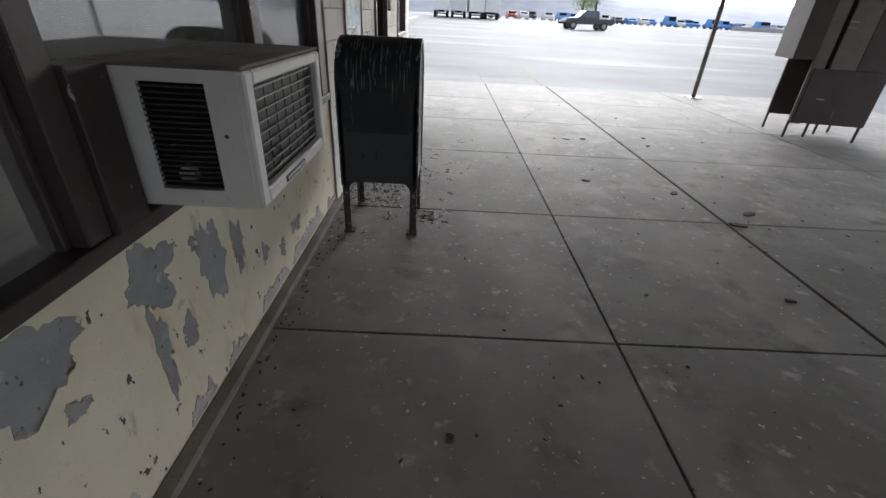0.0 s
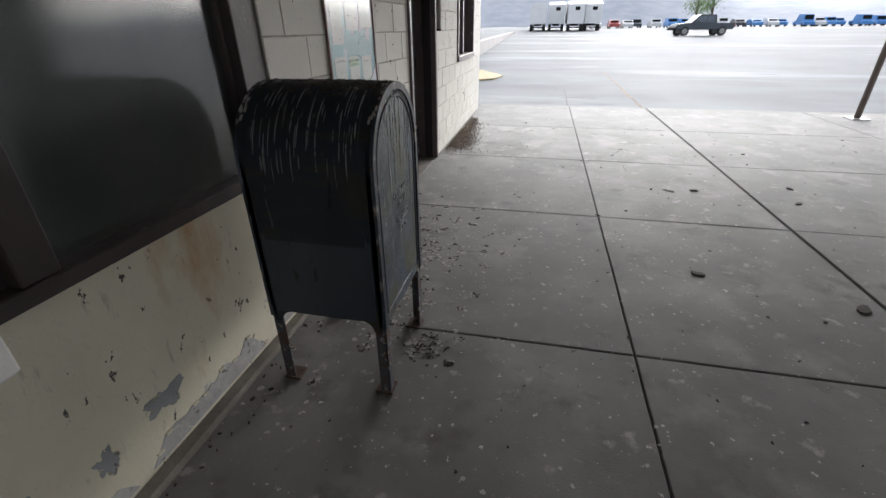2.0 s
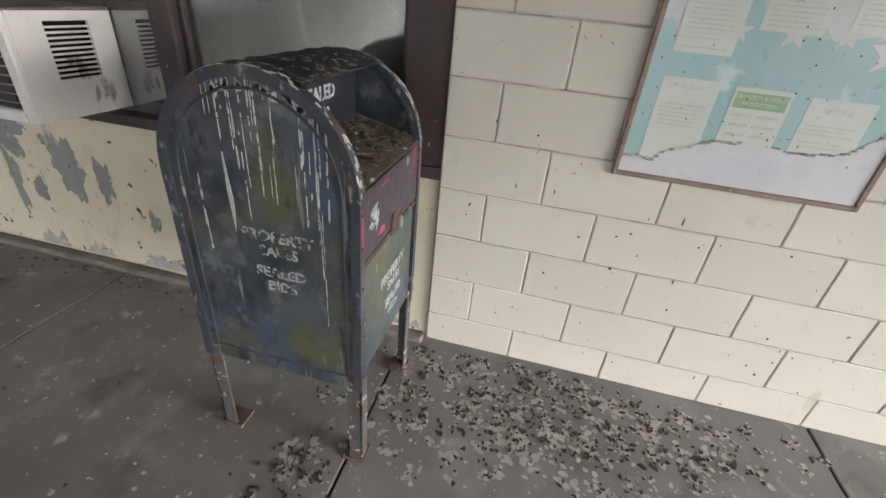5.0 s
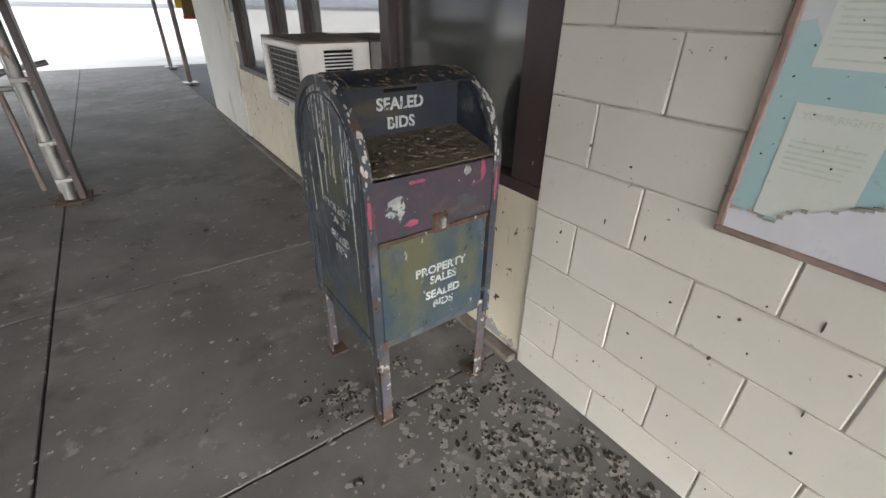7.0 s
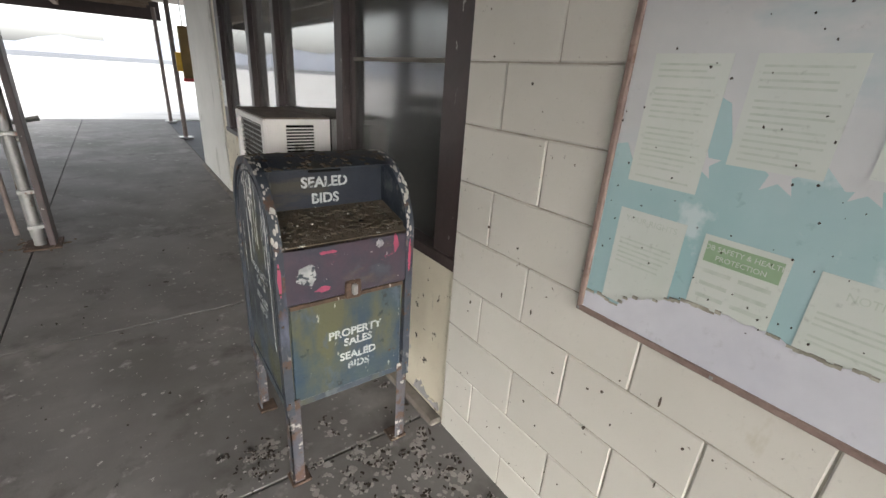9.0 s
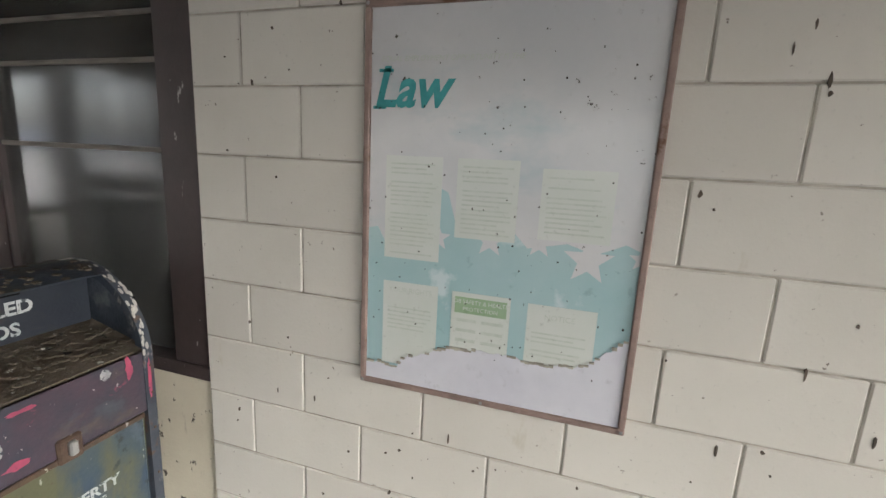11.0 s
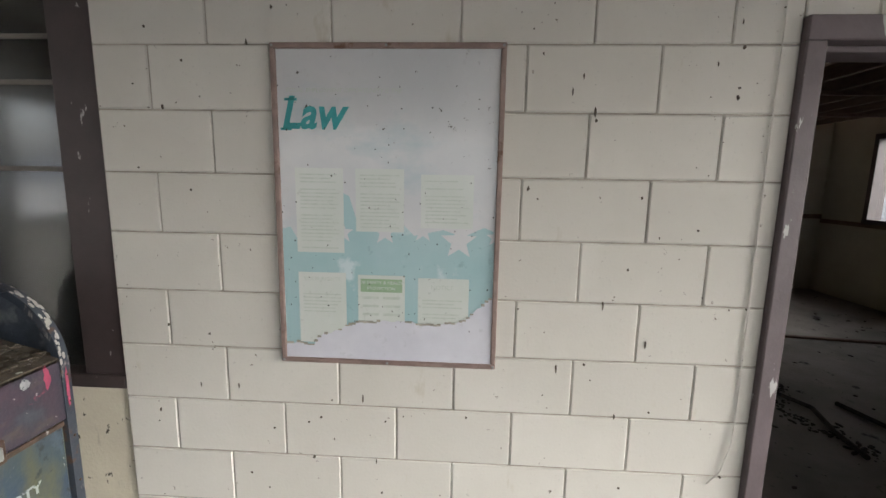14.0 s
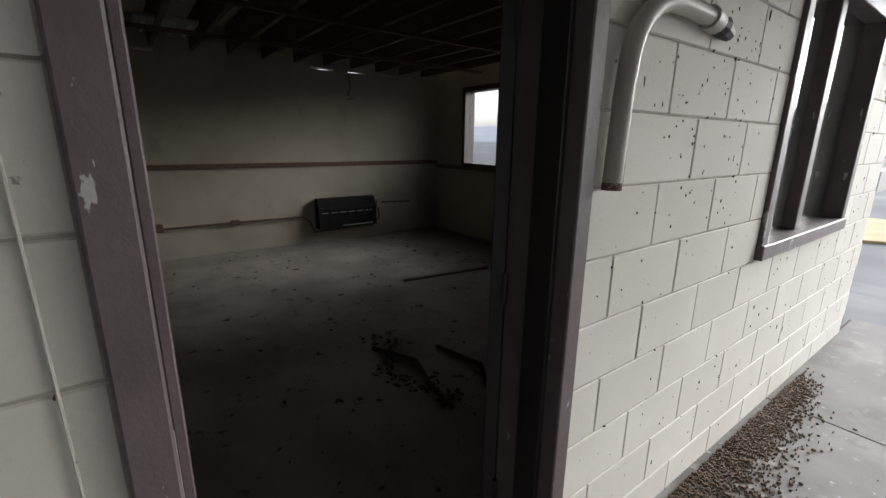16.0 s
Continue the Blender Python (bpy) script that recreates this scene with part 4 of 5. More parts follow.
def framed_window(name, label, axis, face, back, u0, u1, v0, v1, mid, ledge, material):
    w = empty(name, label, "window", kind="structure")

    def put(n, a, b, c, d, f=face, k=back, mt=material, bev=0.004):
        bm = box(min(f, k), max(f, k), a, b, c, d, bev) if axis == "x" else box(a, b, min(f, k), max(f, k), c, d, bev)
        return part(n, bm, mt, w)
    t = 0.07
    put("window_sill", u0, u1, v0, v0 + t, face + ledge)
    put("window_head", u0, u1, v1 - t, v1, face + ledge * 0.6)
    put("frame", u0, u0 + t, v0 + t, v1 - t, face + ledge * 0.6)
    put("frame", u1 - t, u1, v0 + t, v1 - t, face + ledge * 0.6)
    put("mullion", mid - 0.04, mid + 0.04, v0 + t, v1 - t, face - (0.03 if axis == "x" else -0.03))
    g = (face + back) / 2
    for a, b in ((u0 + t, mid - 0.04), (mid + 0.04, u1 - t)):
        p = put("pane", a, b, v0 + t, v1 - t, g - 0.003, g + 0.003, "clear_glass", 0)
        p.visible_shadow = False
    return w


framed_window("window_2", "purple-brown framed double window in block wall", "x", WALL, -1.0, *WIN3, 8.45, 0.03, "purple_brown")
framed_window("window_3", "dark framed window in the end wall of the room", "y", NORTH, NORTH + 0.18, -5.60, -3.75, 1.08, 2.28, -4.25, -0.02, "brown_paint")


def build_conduit():
    c = empty("conduit", "painted bent steel conduit stub with black cable end", "conduit")
    x = WALL + 0.03
    pts = [(x, 6.535, 1.38), (x, 6.54, 1.50), (x, 6.545, 1.62)]
    for k in range(1, 10):
        a = math.pi / 2 * k / 9
        pts.append((x, 6.755 - 0.20 * math.cos(a), 1.68 + 0.17 * math.sin(a)))
    pts += [(x - 0.003, 6.86, 1.852), (x - 0.008, 6.98, 1.845)]
    part("pipe", tube(pts, 0.026, 14), "conduit_paint", c, "", True)
    part("coupling", tube([(x - 0.006, 6.945, 1.848), (x - 0.010, 7.005, 1.843)], 0.034, 14), "conduit_paint", c, "", True)
    part("cable_end", tube([(x - 0.010, 7.005, 1.843), (x - 0.011, 7.05, 1.838), (x - 0.014, 7.11, 1.825)], [0.026, 0.032, 0.022], 10), "black_rubber", c, "black taped cable end")
    part("cut_end", tube([(x, 6.535, 1.365), (x, 6.535, 1.385)], 0.0265, 14), "rust", c)


build_conduit()

# ---- inside the room ----


def build_room():
    structure("chair_rail", box(BACK, BACK + 0.02, 3.45, NORTH, 1.10, 1.165, 0.003), "dark_wood", "dark wooden rail along the room wall", "trim")
    structure("chair_rail_end", box(BACK + 0.02, -1.04, NORTH - 0.02, NORTH, 1.04, 1.10, 0.003), "dark_wood", "dark wooden rail under the window", "trim")
    h = empty("wall_heater", "black baseboard heater with a pale stripe on the room wall", "heater")
    part("case", prism([(BACK + 0.002, 0.2), (BACK + 0.16, 0.2), (BACK + 0.16, 0.48), (BACK + 0.09, 0.64), (BACK + 0.002, 0.64)], "y", 7.70, 8.62, 0.008), "ac_dark", h)
    part("stripe", box(BACK + 0.16, BACK + 0.164, 8.05, 8.55, 0.225, 0.24, 0), "aluminium", h)
    for k in range(6):
        part("slot", box(BACK + 0.16, BACK + 0.163, 7.74 + k * 0.14, 7.84 + k * 0.14, 0.43, 0.44, 0), "steel", h)
    valve = part("valve", box(BACK + 0.02, BACK + 0.12, 8.62, 8.74, 0.45, 0.60, 0.01), "steel", h)
    part("pipe", tube([(BACK + 0.06, 8.70, 0.46), (BACK + 0.06, 8.72, 0.3), (BACK + 0.06, 8.6, 0.17), (BACK + 0.06, 7.66, 0.16), (BACK + 0.05, 7.60, 0.30), (BACK + 0.05, 7.5, 0.40), (BACK + 0.04, 6.6, 0.40), (BACK + 0.04, 5.75, 0.40)], 0.014, 8), "dark_wood", h, "dark iron pipe", True)
    part("pipe_joint", box(BACK + 0.01, BACK + 0.07, 6.55, 6.66, 0.375, 0.43, 0.006), "dark_wood", h)
    part("outlet_box", box(BACK, BACK + 0.06, 5.66, 5.80, 0.36, 0.46, 0.006), "dark_wood", h)
    part("drop_pipe", tube([(BACK + 0.04, 5.72, 0.38), (BACK + 0.05, 5.70, 0.2), (BACK + 0.05, 5.6, 0.14)], 0.012, 8), "dark_wood", h, "", True)
    part("outlet_pipe", tube([(BACK + 0.04, 8.74, 0.52), (BACK + 0.04, 9.3, 0.50)], 0.012, 8), "dark_wood", h, "", True)
    wire = empty("hanging_wire", "loose dark wire hanging on the room wall", "wire")
    part("wire", tube([(BACK + 0.02, 8.30, 2.40), (BACK + 0.025, 8.32, 2.2), (BACK + 0.02, 8.28, 2.12), (BACK + 0.03, 8.36, 2.06), (BACK + 0.02, 8.27, 2.05)], 0.008, 6), "dark_wood", wire)
    lamp = empty("ceiling_fixture", "dead fluorescent ceiling fixture hanging from joists", "ceiling light")
    part("tray", box(-5.6, -5.0, 5.75, 6.25, 2.50, 2.53, 0.004), "aluminium", lamp)
    for k in range(4):
        part("tube", tube([(-5.55, 5.82 + k * 0.12, 2.485), (-5.05, 5.82 + k * 0.12, 2.485)], 0.015, 8), "trailer_white", lamp)
    stick = empty("floor_strip", "dark wooden strip lying on the room floor", "strip")
    part("strip", box(-0.55, 0.55, -0.02, 0.02, 0, 0.025, 0.003, pose(-3.9, 8.35, -0.004, 0, 0, 83)), "dark_wood", stick)
    heap = empty("plaster_rubble", "broken plaster and dirt scattered on the room floor", "rubble", kind="stuff")
    rnd = random.Random(3)
    bm = bmesh.new()
    for k in range(420):
        if k < 170:
            t = rnd.random()
            x, y = -3.0 + 1.2 * t + rnd.gauss(0, 0.05), 6.83 + 0.10 * math.sin(t * 9) + rnd.gauss(0, 0.05)
        else:
            x, y = rnd.uniform(-6.1, -1.2), rnd.uniform(3.7, 9.7)
        s = rnd.uniform(0.004, 0.015)
        bmesh.ops.create_icosphere(bm, subdivisions=1, radius=s, matrix=Matrix.Translation((x, y, 0.0)) @ Matrix.Rotation(rnd.random() * 6, 4, "Z") @ Matrix.Diagonal((1, rnd.uniform(1, 2.4), 0.5, 1)))
    part("pieces", bm, "litter", heap)
    crack = empty("lifted_floor_patch", "curled torn patch of floor covering", "floor patch")
    for n, pts in (("curl", [(-2.75, 6.80, 0.01), (-2.4, 6.95, 0.02), (-2.1, 6.86, 0.02), (-1.84, 6.84, 0.01)]), ("curl", [(-2.5, 7.2, 0.01), (-2.1, 7.28, 0.02), (-1.9, 7.15, 0.01)])):
        part(n, tube(pts, 0.016, 6), "litter", crack)


build_room()

# ---- walkway furniture ----


def build_posts():
    for i, (x, y) in enumerate(((5.45, 9.95), (-0.92, -6.2), (-0.92, -9.1), (7.1, 3.0))):
        p = empty("canopy_post", "slender dark painted steel post under the canopy", "post", "canopy posts")
        part("shaft", tube([(x, y, 0.0), (x, y, 2.63)], 0.045, 12), "post_paint", p, "", True)
        part("base_plate", box(x - 0.13, x + 0.13, y - 0.13, y + 0.13, -0.02, 0.016, 0.004), "steel", p)
    p = empty("gate_post", "weathered steel pipe post with dark channel beside it", "post")
    part("pipe", tube([(0.86, -0.12, 0), (0.86, -0.12, 2.48)], 0.04, 14), "steel", p, "", True)
    part("channel", box(0.755, 0.80, -0.25, -0.06, 0.0, 2.48, 0.005), "brown_paint", p, "dark flaking steel channel")
    part("base_plate", box(0.72, 0.96, -0.27, 0.0, -0.004, 0.014, 0.004), "rust", p)
    for z in (0.16, 0.45, 0.9, 1.4):
        part("clamp", box(0.80, 0.905, -0.15, -0.07, z, z + 0.03, 0.003), "steel", p)


build_posts()


def build_handrail():
    h = empty("handrail", "bent grey pipe handrail beside the gate post", "rail")
    part("top_rail", tube([(0.70, -0.50, 0.985), (0.80, -0.50, 0.965), (0.95, -0.50, 0.94), (1.08, -0.50, 0.89), (1.17, -0.50, 0.85), (1.18, -0.49, 0.825), (1.12, -0.49, 0.81), (0.96, -0.49, 0.81), (0.84, -0.49, 0.815)], 0.022, 10), "steel", h, "", True)
    part("fence_rail", tube([(1.69, -1.0, 1.0), (1.3, -0.75, 0.95), (1.09, -0.56, 0.91)], 0.016, 8), "steel", h, "", True)
    part("upright", tube([(1.05, -0.5, 0), (1.05, -0.5, 0.80)], 0.02, 10), "post_paint", h, "", True)
    part("upright", tube([(0.93, -0.36, 0), (0.93, -0.36, 1.4)], 0.016, 10), "steel", h, "", True)


build_handrail()


def build_cage():
    c = empty("chain_link_cage", "chain-link enclosure with cream lower panel and dark sheet behind", "enclosure")
    x = 1.70
    for y in (-0.20, -1.78):
        part("post", tube([(x, y, 0), (x, y, 2.4)], 0.034, 12), "steel", c, "", True)
    part("rail", tube([(x, -0.2, 2.35), (x, -1.78, 2.35)], 0.02, 10), "steel", c, "", True)
    bm = bmesh.new()
    s, y0, y1, z1 = 0.125, -1.78, -0.22, 2.35
    for sign in (1, -1):
        k = -40
        while k < 60:
            pts = []
            for j in range(0, 41):
                z = 0.05 + j * (z1 - 0.05) / 40
                y = y0 + k * s + sign * (z - 0.05)
                if y0 <= y <= y1:
                    pts.append((x + 0.012 * sign, y, z))
            if len(pts) > 1:
                add_tube(bm, [pts[0], pts[-1]], 0.0024, 4, False)
            k += 1
    mesh = part("chain_link", bm, "galvanised", c, "galvanised chain-link wire")
    mesh["kind"] = "stuff"
    part("dark_sheet", box(x + 0.06, x + 0.10, -1.72, -0.36, 0.04, 1.02, 0.004), "black_rubber", c, "black sheet behind the wire")
    part("upper_board", box(x + 0.06, x + 0.10, -1.72, -0.36, 1.05, 1.22, 0.004), "plinth", c)
    for y in (-0.62, -1.15):
        part("upright", box(x + 0.05, x + 0.10, y, y + 0.05, 1.22, 2.35, 0.004), "brown_paint", c)
    part("upper_rail", box(x + 0.05, x + 0.11, -1.72, -0.36, 1.22, 1.27, 0.004), "plinth", c)
    part("corner_board", box(x + 0.01, x + 0.12, -1.98, -1.80, 0.02, 2.3, 0.005), "brown_paint", c, "dark board upright")
    structure("wall_wing", holed("y", -0.24, -0.14, x + 0.035, CAN_X, 0.0, 2.62, [(1.80, 3.10, 1.08, 2.35)]), "white_paint", "cream painted wall of the opposite wing")
    w = empty("window_4", "grey framed window in the opposite wing", "window", kind="structure")
    part("window_sill", box(1.78, 3.12, -0.26, -0.12, 1.04, 1.10, 0.004), "aluminium", w)
    for xx in (1.80, 2.43, 3.05):
        part("mullion", box(xx, xx + 0.05, -0.22, -0.16, 1.10, 2.35, 0.004), "brown_paint", w)


build_cage()


def build_kiosk():
    k = empty("telephone_kiosk", "tall dark brown metal cabinet on short legs with pale inner panels", "cabinet")
    m = pose(5.45, 6.75, 0, 0, 0, -12)

    def b(*a):
        return box(*a, 0.006, m)
    part("front_panel", b(-0.30, 0.62, -0.36, -0.32, 0.22, 0.95), "cabinet_brown", k)
    part("side_panel", b(0.20, 0.62, -0.36, -0.32, 0.95, 2.25), "cabinet_brown", k)
    part("pale_panel", b(-0.12, 0.20, -0.355, -0.325, 0.95, 2.2), "cabinet_face", k, "scuffed mauve panel")
    part("slot", b(-0.17, -0.12, -0.345, -0.33, 0.95, 2.0), "ac_dark", k)
    part("knob", tube([m @ Vector((-0.145, -0.35, 1.95)), m @ Vector((-0.145, -0.38, 1.95))], 0.03, 10), "ac_dark", k)
    part("side_panel", b(-0.34, -0.17, -0.34, -0.31, 0.20, 2.2), "cabinet_face", k)
    part("side_box", b(-0.62, -0.34, -0.36, 0.20, 1.05, 2.2), "cabinet_brown", k)
    part("back_panel", b(-0.34, 0.62, 0.36, 0.40, 0.22, 2.25), "cabinet_brown", k)
    part("side_panel", b(0.60, 0.64, -0.32, 0.36, 0.22, 2.25), "cabinet_brown", k)
    part("roof", b(-0.64, 0.66, -0.40, 0.42, 2.25, 2.32), "cabinet_brown", k)
    for x, y in ((-0.33, -0.33), (0.0, -0.2), (0.58, -0.33), (-0.33, 0.36), (0.6, 0.36), (0.28, 0.1)):
        part("leg", b(x - 0.016, x + 0.016, y - 0.016, y + 0.016, 0, 0.24), "cabinet_brown", k)
    for z, y in ((1.45, -0.358), (1.52, -0.358), (0.55, -0.365)):
        part("latch", b(-0.12, -0.02, y - 0.004, y, z, z + 0.02), "aluminium", k)


build_kiosk()


def build_sign_box():
    s = empty("hanging_sign_box", "ochre wooden sign box with red lower edge under the canopy", "sign")
    part("board", box(-1.22, -0.80, -4.06, -3.96, 1.24, 2.0, 0.008), "ochre_wood", s)
    part("red_edge", box(-1.22, -0.79, -4.07, -3.95, 1.19, 1.24, 0.004), "red_paint", s)
    part("yellow_panel", box(-0.80, -0.72, -4.04, -3.98, 1.34, 1.62, 0.006), "yellow_paint", s)
    for x in (-1.15, -0.87):
        part("hanger", tube([(x, -4.01, 2.0), (x, -4.01, 2.80)], 0.008, 6), "steel", s)


build_sign_box()

# ---- car park and distance ----


def build_trailer(x, y, notch):
    g = ground_height(x, y)
    t = empty("box_trailer", "white box trailer parked on the far side of the car park", "trailer", "parked trailers")
    L = 12.5
    out = [(y, g + 1.05), (y + L, g + 1.05), (y + L, g + 4.0), (y, g + 4.0)] if not notch else [(y, g + 1.05), (y + L, g + 1.05), (y + L, g + 4.2), (y + 1.8, g + 4.2), (y, g + 3.75)]
    part("body", prism(out, "x", x - 1.25, x + 1.25, 0.03), "trailer_white", t)
    if notch:
        w = part("window", box(x - 0.2, x + 0.5, y - 0.02, y + 0.01, g + 2.9, g + 3.4, 0), "ac_dark", t)
    part("underframe", box(x - 0.5, x + 0.5, y + 0.3, y + L - 0.3, g + 0.75, g + 1.05), "ac_dark", t)
    part("bumper", box(x - 1.2, x + 1.2, y + 0.05, y + 0.15, g + 0.45, g + 0.6), "ac_dark", t)
    for dx in (-1.0, 1.0):
        for dy in (1.5, 2.7):
            part("wheel", tube([(x + dx - 0.22, y + dy, g + 0.5), (x + dx + 0.22, y + dy, g + 0.5)], 0.5, 14), "black_rubber", t)
    part("landing_leg", box(x - 0.9, x - 0.75, y + 9.0, y + 9.2, g, g + 1.05), "steel", t)


for i, x in enumerate((-1.3, 1.6, 4.5, 7.2)):
    build_trailer(x, 80 + (i % 2) * 1.5, i > 0)


def build_pickup():
    p = empty("pickup_truck", "dark grey crew-cab pickup truck in the open lot, lightened for glare", "truck")
    gx, gy = 15.5, 55.0
    m = pose(gx, gy, ground_height(gx, gy), 0, 0, 8)
    bm = bmesh.new()
    add_prism(bm, [(-2.75, 0.55), (2.8, 0.55), (2.85, 1.05), (2.8, 1.12), (1.0, 1.14), (0.35, 1.14), (-1.2, 1.16), (-2.6, 1.08), (-2.8, 0.8)], "y", -0.95, 0.95)
    bmesh.ops.bevel(bm, geom=bm.edges[:], offset=0.05, segments=2, affect="EDGES")
    bmesh.ops.transform(bm, matrix=m, verts=bm.verts)
    body = part("body", bm, "car_grey", p, "", True)
    bm = prism([(-1.35, 1.12), (1.15, 1.12), (1.0, 1.82), (0.85, 1.88), (-0.45, 1.88), (-0.6, 1.84)], "y", -0.82, 0.82, 0.04)
    bmesh.ops.transform(bm, matrix=m, verts=bm.verts)
    cab = part("cab", bm, "car_grey", p, "", True)
    for a, b in ((-0.75, 0.1), (0.2, 0.9)):
        for s in (-0.83, 0.82):
            part("side_window", prism([(a - 0.2 if a < 0 else a, 1.2), (b, 1.2), (b, 1.75), (a + 0.15 if a < 0 else a, 1.75)], "y", s, s + 0.01), "car_glass", cab).matrix_world = m
    for x in (-1.85, 1.75):
        for s in (-0.98, 0.70):
            bm = tube([(x, s, 0.42), (x, s + 0.28, 0.42)], 0.42, 20)
            bmesh.ops.transform(bm, matrix=m, verts=bm.verts)
            wheel = part("wheel", bm, "black_rubber", p)
            bm = tube([(x, s - 0.012, 0.42), (x, s + 0.292, 0.42)], 0.24, 14)
            bmesh.ops.transform(bm, matrix=m, verts=bm.verts)
            part("rim", bm, "steel", wheel)
    part("tail_light", box(2.84, 2.87, -0.93, -0.78, 0.85, 1.08, 0.01, m), "red_paint", p)
    part("bumper", box(-2.92, -2.78, -0.9, 0.9, 0.5, 0.72, 0.03, m), "ac_dark", p)
    part("mirror", box(-0.75, -0.6, -1.15, -0.95, 1.2, 1.4, 0.03, m), "car_grey", p)


build_pickup()


def build_far_cars():
    rnd = random.Random(11)
    for k in range(36):
        x = 9.5 + k * 2.75 + rnd.uniform(-0.5, 0.5)
        y = 98 + rnd.uniform(-3, 3) + x * 0.25
        g = ground_height(x, y)
        colour = rnd.choice(["tarp_blue", "tarp_blue", "tarp_white", "tarp_white", "car_red", "car_grey"]) if k < 14 else rnd.choice(["tarp_blue", "tarp_blue", "tarp_white"])
        c = empty("covered_car" if colour.startswith("tarp") else "car", {"tarp_blue": "parked car under a blue cover", "tarp_white": "pale parked car in the far row", "car_red": "red parked car in the far row", "car_grey": "dark parked car in the far row"}[colour], "car", "far row of cars")
        h = rnd.uniform(1.4, 2.1) if k >= 14 else rnd.uniform(1.3, 1.7)
        body = prism([(y - 2.2, g + 0.3), (y + 2.2, g + 0.3), (y + 2.2, g + 0.85), (y + 1.3, g + 0.95), (y + 0.7, g + h), (y - 0.9, g + h), (y - 1.6, g + 0.95), (y - 2.2, g + 0.8)], "x", x - 0.9, x + 0.9, 0.12)
        part("body", body, colour, c, "", True)
        part("windscreen", box(x - 0.7, x + 0.7, y - 1.45, y - 1.30, g + 0.98, g + h - 0.12, 0.02), "ac_dark", c)
        for dx in (-0.8, 0.8):
            for dy in (-1.35, 1.35):
                part("wheel", tube([(x + dx - 0.1, y + dy, g + 0.32), (x + dx + 0.1, y + dy, g + 0.32)], 0.32, 10), "black_rubber", c)


build_far_cars()


def build_tree(x, y, h, r, seed, label):
    rnd = random.Random(seed)
    g = ground_height(x, y)
    t = empty("tree", label, "tree")
    bm = bmesh.new()
    add_tube(bm, [(x, y, g), (x + 0.1, y, g + h * 0.3), (x, y, g + h * 0.85)], [h * 0.035, h * 0.025, h * 0.006], 8)
    centres = []
    for _ in range(14):
        a, up = rnd.uniform(0, 6.28), rnd.uniform(0.35, 0.95)
        q = r * rnd.uniform(0.25, 0.85) * (1.15 - up * 0.6)
        c = Vector((x + q * math.cos(a), y + q * math.sin(a), g + h * up))
        add_tube(bm, [(x, y, g + h * (up - 0.2)), tuple(c)], [h * 0.012, h * 0.003], 5)
        centres.append(c)
    part("trunk", bm, "bark", t)
    bm = bmesh.new()
    for c in centres:
        for _ in range(110):
            p = c + Vector((rnd.gauss(0, 1), rnd.gauss(0, 1), rnd.gauss(0, 0.8))) * r * 0.2
            s = rnd.uniform(0.08, 0.2)
            u = Vector((rnd.gauss(0, 1), rnd.gauss(0, 1), rnd.gauss(0, 1))).normalized()
            v = u.orthogonal().normalized()
            bm.faces.new([bm.verts.new(p + u * s * a + v * s * b) for a, b in ((1, 0), (0, 0.6), (-1, 0), (0, -0.6))])
    part("crown", bm, "leaf_green", t)["kind"] = "stuff"


build_tree(27, 100, 7.0, 4.2, 1, "green leafy tree behind the car park")
build_tree(30.5, 103, 7.8, 3.2, 2, "taller green tree behind the car park")
build_tree(100, 85, 9.0, 6.0, 3, "green tree at the edge of the lot")


